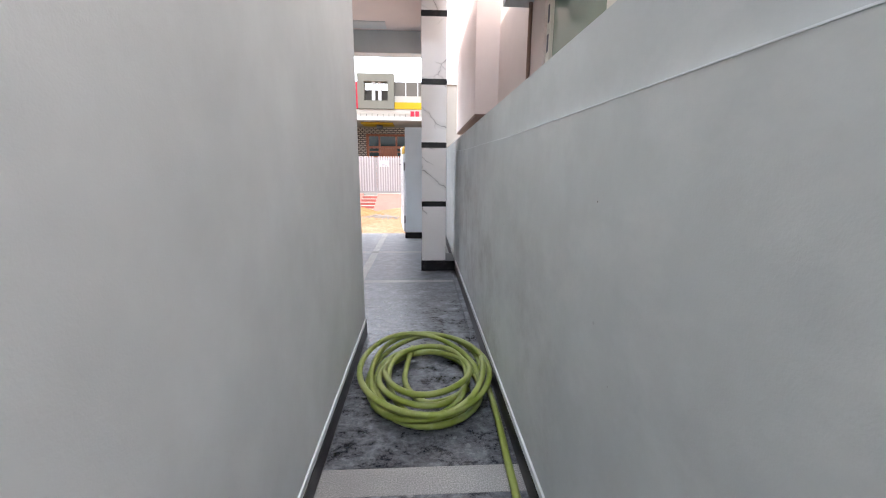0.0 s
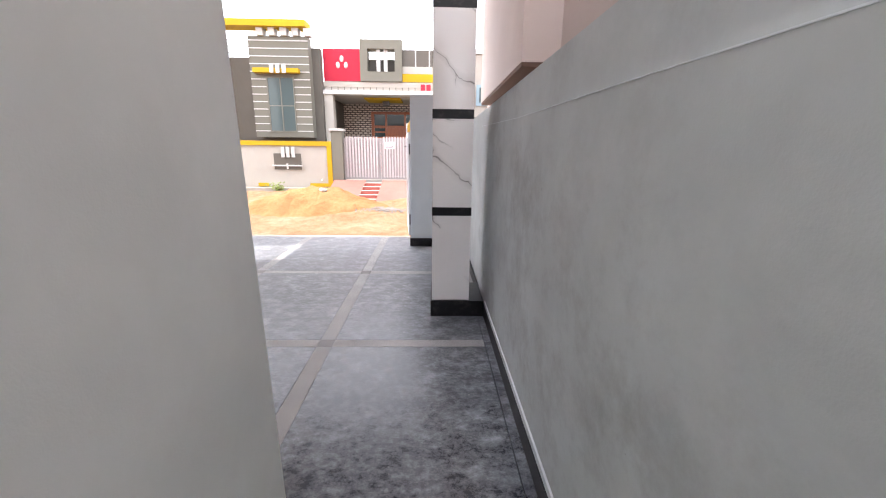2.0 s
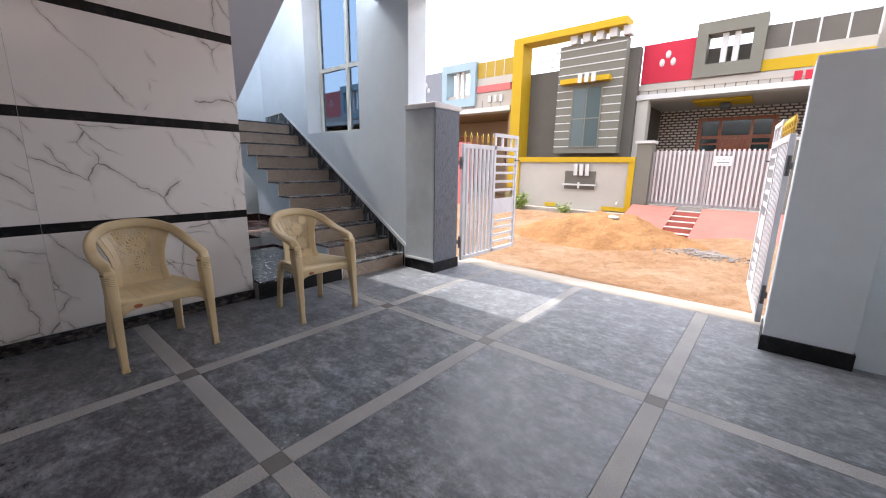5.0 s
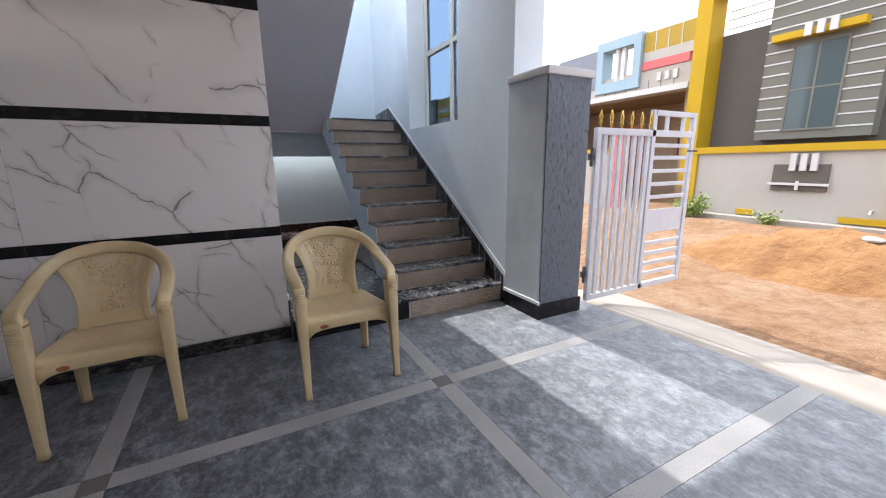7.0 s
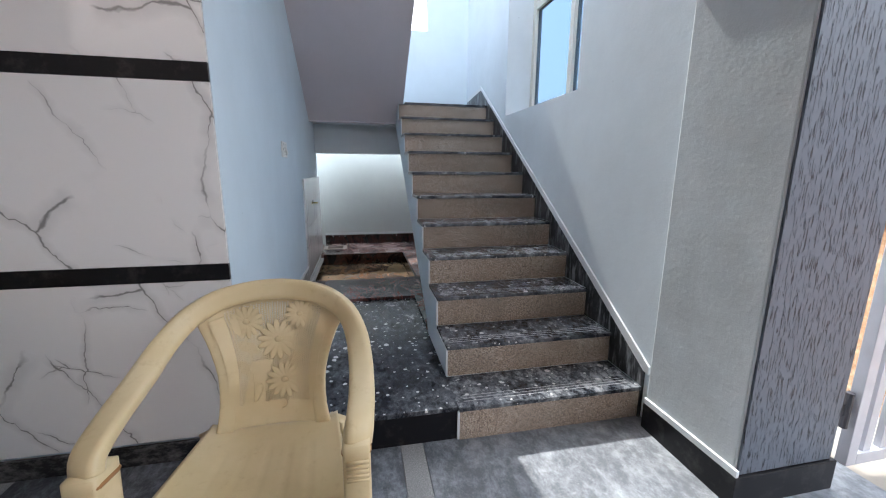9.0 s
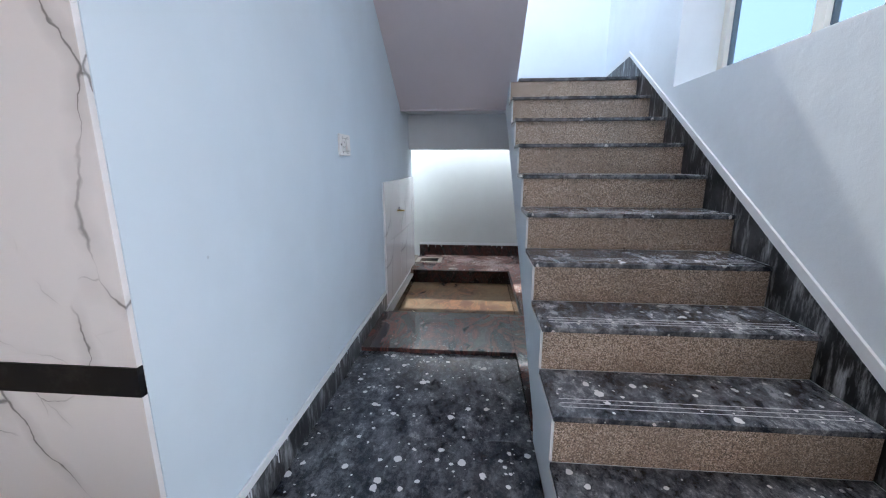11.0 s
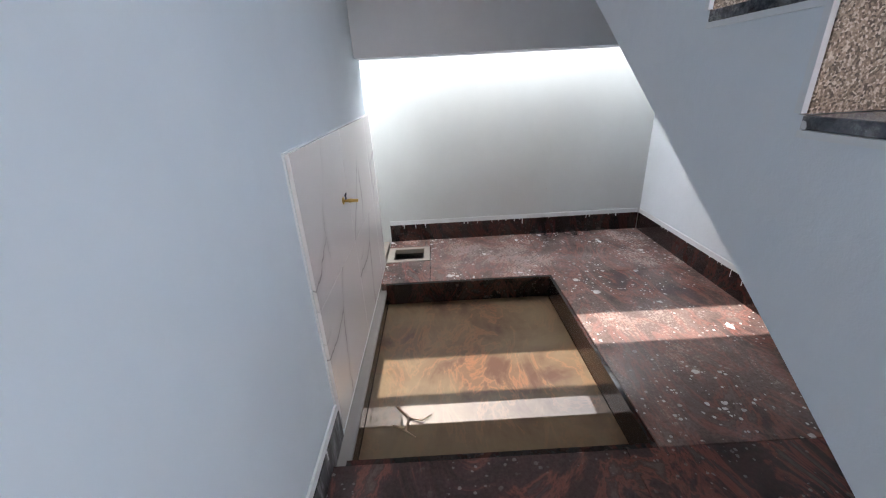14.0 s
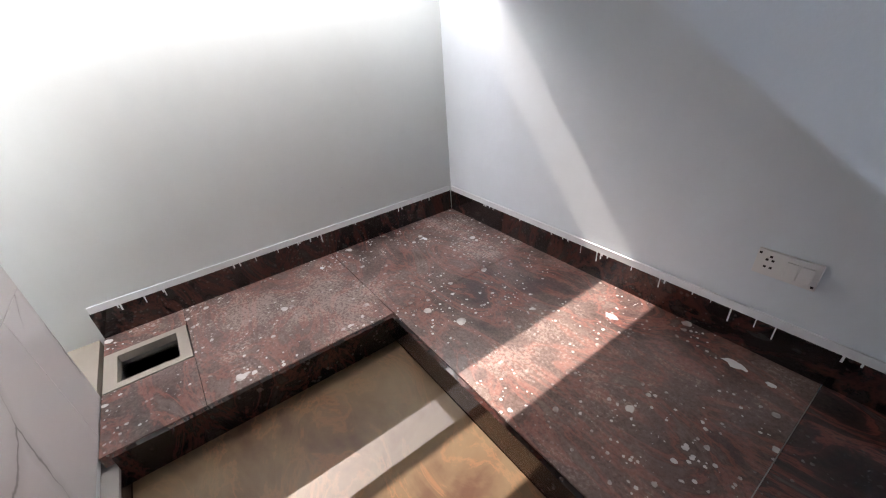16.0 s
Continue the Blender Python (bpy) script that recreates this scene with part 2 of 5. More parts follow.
def granite_red(name="red_black_granite", dusty=1.0, tone=1.0):
    m = material(name, (0.06, 0.03, 0.03), 0.22)
    n = Nodes(m)
    w = n.noise(2.3, 9, 0.66, n.scaled(0.9, 1.9, 1), 2.2)
    c = n.ramp(w, (0.34, (0.012, 0.008, 0.010)), (0.47, (0.040, 0.018, 0.020)), (0.53, (0.18, 0.058, 0.046)), (0.57, (0.050, 0.022, 0.022)), (0.64, (0.10, 0.075, 0.07)), (0.72, (0.035, 0.02, 0.02)))
    c = n.mix(1.0, c, (tone, tone, tone), "MULTIPLY")
    dust = n.math("MULTIPLY", n.ramp(n.noise(2.1, 6, 0.65), (0.36, 0.14 * dusty), (0.66, 0.66 * dusty)), n.ramp(n.noise(85, 6, 0.75), (0.32, 0.35), (0.68, 1.0)))
    c = n.mix(dust, c, (0.47, 0.37, 0.33))
    spots = n.math("MAXIMUM", n.drops(14), n.drops(27, 0.3))
    fine = n.drops(62, 0.4)
    keep = n.math("MULTIPLY", n.ramp(n.noise(3.4, 4, 0.7), (0.42, 0.0), (0.54, 1.0)), dusty)
    c = n.mix(n.math("MULTIPLY", n.math("MAXIMUM", spots, fine), keep), c, (0.62, 0.61, 0.6))
    n.color(c)
    n.rough(n.ramp(dust, (0.0, 0.05), (0.12, 0.10), (0.6, 0.42)))
    return m


M_SKIRT = material("dusty_black_skirting", (0.012, 0.012, 0.014), 0.3, spec=0.3)
n = Nodes(M_SKIRT)
n.color(n.mix(n.ramp(n.noise(30, 6, 0.7, n.scaled(1, 1, 0.18)), (0.5, 0.0), (0.74, 0.85)), n.mix(n.ramp(n.noise(5, 6, 0.7), (0.45, 0.0), (0.7, 0.5)), (0.010, 0.011, 0.013), (0.12, 0.13, 0.14)), (0.55, 0.58, 0.6)))
M_SCUFF = material("scuffed_black_skirting", (0.012, 0.012, 0.013), 0.35, spec=0.3)
n = Nodes(M_SCUFF)
n.color(n.mix(n.ramp(n.noise(11, 9, 0.75, n.scaled(1, 1, 2.2)), (0.46, 0.0), (0.72, 0.75)), (0.010, 0.010, 0.012), (0.30, 0.285, 0.27)))
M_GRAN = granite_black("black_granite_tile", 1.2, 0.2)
M_STRIP = granite_strip()
M_BROWN = granite_brown()
M_RED = granite_red()
M_RED_WET = granite_red("wet_red_granite", 0.06, 0.3)
M_RED_SLAB = granite_red("polished_red_granite", 0.22, 0.9)


def marble_diagonal(name, base, depth=1.0):
    """Glossy white tile with jagged slanting veins that fork and fade."""
    m = material(name, base, 0.1)
    n = Nodes(m)
    put = n.t.nodes.new("ShaderNodeCombineXYZ")
    n.link(n.math("ADD", n.math("ADD", n.axis(0), n.axis(1)), n.math("MULTIPLY", n.random(), 7.0)), put.inputs[0])
    n.link(n.axis(2), put.inputs[1])
    vec = put.outputs[0]
    for scale, k in ((3.0, 0.16), (13.0, 0.045), (45.0, 0.012)):
        wob = n.t.nodes.new("ShaderNodeTexNoise")
        wob.inputs["Scale"].default_value = scale
        wob.inputs["Detail"].default_value = 2
        n.link(put.outputs[0], wob.inputs["Vector"])
        add = n.t.nodes.new("ShaderNodeVectorMath")
        add.operation = "MULTIPLY_ADD"
        n.link(wob.outputs["Color"], add.inputs[0])
        add.inputs[1].default_value = (k, k, 0)
        n.link(vec, add.inputs[2])
        vec = add.outputs[0]
    f = None
    for angle, sx, sy, low, shift in ((58, 1.25, 2.7, 0.47, 0.0), (40, 2.6, 4.6, 0.56, 3.7)):
        turn = n.t.nodes.new("ShaderNodeMapping")
        turn.inputs["Rotation"].default_value = (0, 0, radians(angle))
        turn.inputs["Location"].default_value = (shift, shift, 0)
        n.link(vec, turn.inputs["Vector"])
        cells = n.t.nodes.new("ShaderNodeTexVoronoi")
        cells.voronoi_dimensions = "2D"
        cells.feature = "DISTANCE_TO_EDGE"
        cells.inputs["Scale"].default_value = 1.0
        n.link(n.scaled(sx, sy, 1, turn.outputs[0]), cells.inputs["Vector"])
        edge = cells.outputs["Distance"]
        width = n.ramp(n.noise(8, 3, 0.6, put.outputs[0]), (0.38, 0.003), (0.68, 0.022))
        there = n.ramp(n.noise(2.3, 2, 0.5, turn.outputs[0]), (low - 0.02, 0.0), (low + 0.06, 1.0))
        line = n.ramp(n.math("DIVIDE", edge, width), (0.2, 0.8), (1.0, 0.0))
        soft = n.ramp(edge, (0.0, 0.22), (0.07, 0.0))
        line = n.math("MULTIPLY", n.math("MULTIPLY", n.math("MAXIMUM", line, soft), there), depth)
        f = line if f is None else n.math("MAXIMUM", f, line)
    c = n.mix(n.ramp(n.noise(1.2, 4), (0.35, 0.0), (0.7, 0.25)), base, tuple(x * 0.88 for x in base))
    n.color(n.mix(f, c, (0.13, 0.125, 0.12)))
    n.rough(n.ramp(n.noise(5, 4), (0.4, 0.06), (0.8, 0.2)))
    return m


M_MARBLE = marble_diagonal("veined_white_tile", (0.80, 0.785, 0.775))
M_MARBLE_P = marble_diagonal("faintly_veined_white_tile", (0.78, 0.765, 0.755))
M_MARBLE_W = marble_diagonal("pale_wash_tile", (0.74, 0.73, 0.73), 0.75)
M_TREAD = granite_black("black_granite_tread", 1.2, 1.3, False)
M_PASSAGE = granite_black("black_granite_passage", 0.85, 1.7, False)
M_PLAIN = material("joint_mortar", (0.30, 0.30, 0.29), 0.9)
M_WHITE_EDGE = paint("white_skirting_paint", (0.72, 0.76, 0.78), 0.08, 0.2)


def sand():
    m = material("orange_sand", (0.55, 0.28, 0.12), 0.95, spec=0.1)
    n = Nodes(m)
    c = n.ramp(n.noise(0.9, 7, 0.65), (0.3, (0.21, 0.115, 0.06)), (0.5, (0.28, 0.175, 0.105)), (0.7, (0.33, 0.24, 0.165)))
    c = n.mix(n.ramp(n.noise(7, 8, 0.75), (0.42, 0.0), (0.68, 0.6)), c, (0.15, 0.068, 0.028))
    c = n.mix(n.ramp(n.noise(90, 3), (0.5, 0.0), (0.8, 0.5)), c, (0.40, 0.27, 0.17))
    n.color(c)
    h = n.math("ADD", n.noise(5, 6), n.math("MULTIPLY", n.noise(60, 4), 0.25))
    n.bump(h, 1.0, 0.12)
    return m


M_SAND = sand()
M_CONCRETE = paint("pale_concrete", (0.33, 0.30, 0.26), 0.2, 0.4, 0.9)

# dark coat for the unseen skin that damps bounce behind the landing
M_DARK_SKIN = paint("dark_bounce_skin", (0.24, 0.235, 0.225), 0.2, 0.5, 0.9)

# ---- large structure ----
S = "structure"


def structure(name, bm, mat, label, category, parent=None):
    return tagged(part(name, bm, mat, parent), label, category, kind=S)


def ground_height(x, y):
    h = -0.30 + 0.34 * min(1, max(0, (y - 9.5) / 4.5))
    if y < 8.9:
        h = -0.34
    # heap of sand and the low spread beside it
    a = math.exp(-(((x + 1.7) / 1.45) ** 2 + ((y - 12.0) / 0.8) ** 2) ** 1.3)
    b = math.exp(-(((x + 0.2) / 1.3) ** 2 + ((y - 11.6) / 0.7) ** 2))
    h += 0.10 * b
    if y > 8.9:
        h += 0.07 * a * noise.noise((x * 2.3, y * 2.3, 11)) + 0.08 * noise.noise((x * 0.9, y * 0.9, 0)) + 0.045 * abs(noise.noise((x * 2.1, y * 2.1, 5))) + 0.03 * noise.noise((x * 4, y * 4, 3)) + 0.05 * a * noise.noise((x * 6, y * 6, 7))
    return h


bm = bmesh.new()
xs = [-400, -150, -60, -30, -18] + [-12 + 0.16 * i for i in range(126)] + [9, 12, 18, 30, 60, 150, 400]
ys = [-400, -100, -30, -10, 0, 6] + [8.4 + 0.13 * i for i in range(56)] + [16.2, 18, 22, 30, 60, 150, 400]
grid = [[bm.verts.new((x, y, ground_height(x, y) if -14 < x < 12 else -0.1)) for y in ys] for x in xs]
for i in range(len(xs) - 1):
    for j in range(len(ys) - 1):
        bm.faces.new((grid[i][j], grid[i + 1][j], grid[i + 1][j + 1], grid[i][j + 1]))
g = structure("ground", bm, M_SAND, "orange sandy ground of an unpaved street", "ground")
g.data.shade_smooth()

# heap of building sand tipped on the street
def heap_height(x, y):
    r = math.hypot((x + 1.5) / (1.85 if x < -1.5 else 1.75), (y - 12.1) / 0.98)
    r += 0.09 * noise.noise((x * 1.4, y * 1.4, 2)) + 0.04 * noise.noise((x * 4.5, y * 4.5, 8))
    rise = max(0.0, 1 - r)
    return 0.56 * rise ** 0.85 * (1 + 0.16 * noise.noise((x * 2.6, y * 2.6, 6))) - 0.02 + 0.018 * noise.noise((x * 9, y * 9, 1))


M_HEAP = material("orange_building_sand", (0.30, 0.15, 0.06), 0.95, spec=0.1)
n = Nodes(M_HEAP)
hc_ = n.ramp(n.noise(1.6, 6, 0.65), (0.35, (0.23, 0.115, 0.047)), (0.65, (0.34, 0.185, 0.085)))
hc_ = n.mix(n.ramp(n.noise(8, 8, 0.75), (0.45, 0.0), (0.7, 0.55)), hc_, (0.17, 0.078, 0.03))
n.color(n.mix(n.ramp(n.noise(110, 3), (0.5, 0.0), (0.8, 0.5)), hc_, (0.42, 0.28, 0.17)))
n.bump(n.math("ADD", n.noise(7, 6), n.math("MULTIPLY", n.noise(70, 4), 0.3)), 1.0, 0.09)
bm = bmesh.new()
rows_h = []
for i in range(66):
    x = -3.6 + 0.062 * i
    rows_h.append([bm.verts.new((x, 10.95 + 0.06 * j, ground_height(x, 10.95 + 0.06 * j) + heap_height(x, 10.95 + 0.06 * j))) for j in range(39)])
for i in range(65):
    for j in range(38):
        bm.faces.new((rows_h[i][j], rows_h[i + 1][j], rows_h[i + 1][j + 1], rows_h[i][j + 1]))
tagged(part("sand_heap", bm, M_HEAP, smooth=True), "heap of loose orange building sand on the street", "sand heap", kind="stuff")

# porch slab with a sloping concrete apron towards the street
structure("porch_slab", boxes((-2.66, 3.54, -0.36, 1.80, 8.36, -0.02), (0.93, -3.2, -0.36, 1.80, 3.54, -0.02)), M_PLAIN, "mortar bed under the porch tiles", "floor")
structure("apron", prism([(8.36, -0.36), (8.36, -0.006), (8.56, -0.02), (9.30, -0.185), (9.62, -0.33), (9.62, -0.36)], "x", -2.5, 1.9), M_CONCRETE, "pale concrete apron sloping to the sand", "pavement")

H_TOP = 3.5
# house walls round the porch
lean = boxes((0.70, -3.2, -0.3, 0.93, 3.54, 3.66))
for v in lean.verts:
    if v.co.y > 3:
        v.co.y += 0.03 if v.co.z < 1 else -0.13
structure("wall_corridor", lean, M_WALL, "smooth grey painted house wall along the passage", "wall")
# added above the view to hold skylight off the compound wall
structure("parapet", boxes((0.70, -3.2, 3.662, 0.93, 3.28, 4.1)), M_WALL, "unseen grey parapet added to narrow the sky over the passage", "wall")
structure("wall_porch_back", boxes((-2.662, 3.30, -0.3, 0.70, 3.54, 4.2)), M_WALL, "grey painted house wall closing the porch", "wall")
structure("wall_marble_core", boxes((-2.90, 3.30, -0.3, -2.664, 5.66, 4.2)), M_BLUE, "pale blue house wall behind marble tiles", "wall")
# unseen upper part is raised to 6.6 to cut skylight in the stairwell
structure("wall_house_side", boxes((-6.10, 5.66, -0.3, -2.664, 5.88, 6.6)), M_BLUE, "smooth pale blue painted house wall beside the stairs", "wall")
structure("wall_house_rear", boxes((-6.10, 2.2, -0.3, -5.88, 5.658, 6.6)), M_WALL, "grey painted rear house wall facing the boundary gap", "wall")
structure("gap_floor", boxes((-6.489, 2.2, -0.3, -6.102, 5.881, 0.185)), M_CONCRETE, "pale cement floor of the gap behind the house", "floor")
structure("wall_gap_end", boxes((-6.62, 2.05, -0.3, -5.88, 2.198, 1.56)), M_WHITE_WALL, "white painted wall closing the gap behind the house", "wall")
structure("wall_end", boxes((0.93, -3.4, -0.3, 1.80, -3.2, 4.2)), M_WALL, "grey wall closing the passage", "wall")

# compound wall: the lower coat stands a little proud
structure("wall_compound", boxes((1.80, -3.2, -0.3, 1.95, 8.2, 1.607)), M_COMPOUND, "grey plastered compound wall with dusty stains", "wall")
coat = prism([(-3.2, 0.0), (6.05, 0.0), (6.05, 1.478), (4.6, 1.428), (3.5, 1.412), (2.7, 1.395), (1.0, 1.387), (-3.2, 1.38)], "x", 1.788, 1.80)
structure("plaster_coat", coat, M_COMPOUND, "lower plaster coat standing slightly proud of the wall", "wall")
edge = [(6.05, 1.478), (4.6, 1.428), (3.5, 1.412), (2.7, 1.395), (1.0, 1.387), (-3.2, 1.38)]
# narrow white strip following the coat's top edge
structure("trim", prism(edge + [(y, z + 0.003) for y, z in edge[::-1]], "x", 1.787, 1.7995), M_WHITE_EDGE, "thin white line along the top of the coat", "trim")

# ceiling and beams of the porch
structure("ceiling", boxes((-2.95, 3.3, H_TOP, 1.67, 8.05, H_TOP + 0.14)), M_CEIL, "pale pinkish painted porch ceiling", "ceiling")
structure("ceiling_beam_front", boxes((-2.95, 7.80, 3.15, 1.668, 8.05, H_TOP - 0.003)), M_WHITE_WALL, "white painted front beam of the porch", "beam")
structure("ceiling_panel", boxes((0.02, 7.40, H_TOP - 0.014, 0.80, 7.70, H_TOP - 0.001)), M_WHITE_WALL, "pale flat panel on the porch ceiling", "panel")
structure("ceiling_beam_side", boxes((1.36, 3.54, 3.2, 1.66, 7.797, H_TOP - 0.003)), M_CEIL, "pale painted beam over the marble pillar", "beam")
structure("ceiling_beam_left", boxes((-2.95, 6.87, 3.15, -2.70, 7.797, H_TOP - 0.003)), M_BLUE, "pale blue beam over the foot of the stairs", "beam")

# stair wall with the tall window opening
SY = 7.74
WX0, WX1, WZ0, WZ1 = -4.62, -3.36, 1.70, 3.75
ST = 0.30
# height above the view is added to narrow the sky over the landing
structure("wall_stair", boxes((-6.62, SY, -0.3, WX0, SY + ST, 6.6), (WX1, SY, -0.3, -2.44, SY + ST, 6.6), (WX0, SY, -0.3, WX1, SY + ST, WZ0), (WX0, SY, WZ1, WX1, SY + ST, 6.6)), M_BLUE2, "blue-grey plastered stair wall with a tall window", "wall")
structure("wall_back", boxes((-6.62, 2.2, -0.3, -6.49, SY, 1.56)), M_WHITE_WALL, "white painted compound wall at the end of the stairwell", "wall")
structure("wall_landing", boxes((-6.12, 5.882, 1.872, -6.0, 7.0, 4.4), (-6.12, 7.24, 1.872, -6.0, SY, 4.4), (-6.12, 7.0, 1.872, -6.0, 7.24, 2.82), (-6.12, 7.0, 3.2, -6.0, 7.24, 4.4)), M_BLUE, "pale blue wall behind the stair landing with a slit", "wall")
# added out of view: dark skin that keeps sun bounce off the back wall
structure("wall_landing_outer", boxes((-6.136, 5.882, 1.722, -6.1215, 7.0, 4.4), (-6.136, 7.24, 1.722, -6.1215, SY, 4.4), (-6.136, 7.0, 1.722, -6.1215, 7.24, 2.82), (-6.136, 7.0, 3.2, -6.1215, 7.24, 4.4)), M_DARK_SKIN, "unseen dark skin added to cut bounce onto the back wall", "wall")

# ---- stairs ----
N, RISE, GO, X1 = 11, 0.17, 0.262, -2.54
SL, SR = 6.80, SY - 0.003
LAND_X = -6.12


def step_x(k):
    return X1 - GO * (k - 1)


stairs = thing("staircase", "concrete staircase with black granite treads and speckled brown risers", "stairs", kind=S)
side = [(X1, 0.0)]
for k in range(1, N + 1):
    side += [(step_x(k), (k - 1) * RISE), (step_x(k), k * RISE - 0.02)]
side += [(LAND_X, N * RISE - 0.02), (LAND_X, 1.72), (-5.55, 1.70), (-3.42, 0.24), (-3.30, 0.0)]
side = side[1:]
part("body", prism(side, "y", SL, SR), M_BLUE2, stairs, "blue-grey painted concrete waist")
part("landing", boxes((LAND_X, 5.883, 1.72, -5.54, SL - 0.002, 1.85)), M_BLUE2, stairs, "plastered landing slab")
part("beam", boxes((-6.12, 5.883, 1.39, -5.93, SR, 1.717)), M_BLUE2, stairs, "deep landing beam in shade")
part("landing_top", boxes((LAND_X + 0.12, 5.885, 1.852, -5.54, 6.862, 1.872), (LAND_X + 0.12, 6.862, 1.852, -5.14, SR, 1.872)), M_TREAD, stairs, "black granite landing")
fx = lambda x: 1.70 + 0.655 * (x + 5.56)
part("upper_flight", prism([(-5.56, 1.70), (-2.66, fx(-2.66)), (-2.66, fx(-2.66) + 0.25), (-5.537, fx(-5.537) + 0.25), (-5.537, 1.70)], "y", 5.87, 6.86), M_SOFFIT, stairs, "sloping mauve soffit of the upper flight")
for k in range(1, N + 1):
    x, z = step_x(k), k * RISE
    z0 = z - RISE
    part("riser", boxes((x - 0.004, SL + 0.004, z0 + 0.001, x + 0.012, SR - 0.016, z - 0.021)), M_BROWN, stairs)
    part("edge_line", boxes((x - 0.002, SL - 0.006, z0 + 0.002, x + 0.010, SL + 0.003, z - 0.0205), (x - GO + 0.012, SL - 0.006, z - 0.031, x - 0.002, SL - 0.0005, z - 0.0205)) if k < N else boxes((x - 0.002, SL - 0.006, z0 + 0.002, x + 0.010, SL + 0.003, z - 0.0205)), M_WHITE_EDGE, stairs, "white painted edge line")
    if k < N:
        part("tread", boxes((x - GO + 0.012, SL - 0.004, z - 0.02, x + 0.026, SR - 0.016, z), bevel=0.003), M_TREAD, stairs)
# stepped black skirting with a sloping top along the wall
sk = [(X1 + 0.02, 0.0), (X1 + 0.02, 0.25), (-5.36, 2.06), (-5.92, 2.02), (-5.92, 1.90)]
for k in range(N, 0, -1):
    sk += [(step_x(k) + 0.0, k * RISE), (step_x(k), (k - 1) * RISE)]
part("skirting", prism(sk, "y", SR - 0.014, SR - 0.001), M_SKIRT, stairs, "black granite stair skirting")
part("skirting_edge", prism([(X1 + 0.05, 0.245), (X1 + 0.05, 0.285), (-5.38, 2.10), (-5.93, 2.06), (-5.93, 2.02), (-5.36, 2.06), (X1 + 0.02, 0.25)], "y", SR - 0.012, SR - 0.001), M_WHITE_EDGE, stairs, "white painted edge above the skirting")

# ---- passage beside the stairs, with a sunken wash pit ----
PZ = 0.165
PX0, PX1, PY0, PY1 = -5.81, -4.63, 5.93, 6.90
structure("passage_step", boxes((-4.06, 5.883, -0.3, -2.56, SL, PZ - 0.02)), M_PLAIN, "mortar bed of the raised passage floor", "floor")
structure("passage_bed", boxes((-4.63, 5.883, -0.3, -4.06, SR, PZ - 0.02), (PX0, PY1 + 0.002, -0.3, -4.63, SR, PZ - 0.02), (-6.489, 5.883, -0.3, PX0, SR, PZ - 0.02), (PX0, 5.883, -0.3, PX1, PY0, PZ - 0.02), (-4.06, SL, -0.3, -3.30, SR, PZ - 0.02)), M_PLAIN, "mortar bed round the wash pit", "floor")

# skirting round the porch, each run with a white painted edge above
def skirting(x0, y0, x1, y1, h, z=0.0, mat=None, white=True, drips=0):
    """A run along a wall; (x0, y0)-(x1, y1) is its plan box."""
    sk_ob = structure("skirting", boxes((x0, y0, z, x1, y1, z + h), bevel=0.002), mat or M_BLACK, "black granite skirting along the wall", "skirting")
    if white:
        cx, cy = (x0 + x1) / 2, (y0 + y1) / 2
        sx, sy = abs(x1 - x0) / 2 - 0.003, abs(y1 - y0) / 2 - 0.003
        structure("trim", boxes((cx - sx, cy - sy, z + h + 0.0005, cx + sx, cy + sy, z + h + 0.03)), M_WHITE_EDGE, "white painted band above the skirting", "trim")
        if drips:
            # runs of wall paint over the top of the slab
            rng = random.Random(int(abs(x0) * 100 + abs(y0) * 10))
            runs = []
            for _ in range(drips):
                w, length, at = rng.uniform(0.001, 0.0032), 0.006 + 0.045 * rng.random() ** 3, rng.uniform(0.05, 0.95)
                if abs(x1 - x0) > abs(y1 - y0):
                    px, py = x0 + (x1 - x0) * at, min(y0, y1) if y0 > 7 else max(y0, y1)
                    runs.append((px - w, py - 0.0015, z + h - length, px + w, py + 0.0015, z + h + 0.004))
                else:
                    px, py = max(x0, x1), y0 + (y1 - y0) * at
                    runs.append((px - 0.0015, py - w, z + h - length, px + 0.0015, py + w, z + h + 0.004))
            part("paint_drips", boxes(*runs), M_WHITE_EDGE, sk_ob, "runs of white paint")
    return sk_ob


skirting(0.931, -3.19, 0.945, 3.54, 0.10)
skirting(1.772, -3.19, 1.787, 5.44, 0.10)
skirting(1.772, 5.90, 1.787, 8.19, 0.10, white=False)
skirting(-2.649, 3.56, -2.632, 5.88, 0.085, mat=M_SCUFF, white=False)
skirting(-6.47, SR - 0.014, -3.0, SR - 0.001, 0.125, 0.19, M_RED_WET, drips=34)
skirting(-6.488, 5.90, -6.474, SR - 0.016, 0.125, 0.19, M_RED_WET, drips=22)
skirting(-4.765, 5.8805, -2.66, 5.894, 0.115, PZ, M_SKIRT, drips=16)

# ---- marble wall ----
marble_wall = thing("marble_wall", "white veined marble tile cladding with black bands", "wall", kind=S)
tiers = [0.09, 0.775, 1.515, 2.215, 2.93, 3.49]
for i in range(5):
    z0 = tiers[i] + (0.065 if i else 0.0)
    for y0, y1 in ((3.545, 4.56), (4.562, 5.878)):
        part("tile", boxes((-2.6635, y0, z0 + 0.001, -2.65, y1, tiers[i + 1] - 0.001), bevel=0.001), M_MARBLE, marble_wall)
        if i:
            part("band", boxes((-2.6635, y0 + 0.0005, tiers[i], -2.648, y1, tiers[i] + 0.065)), M_BLACK, marble_wall, "polished black granite band")

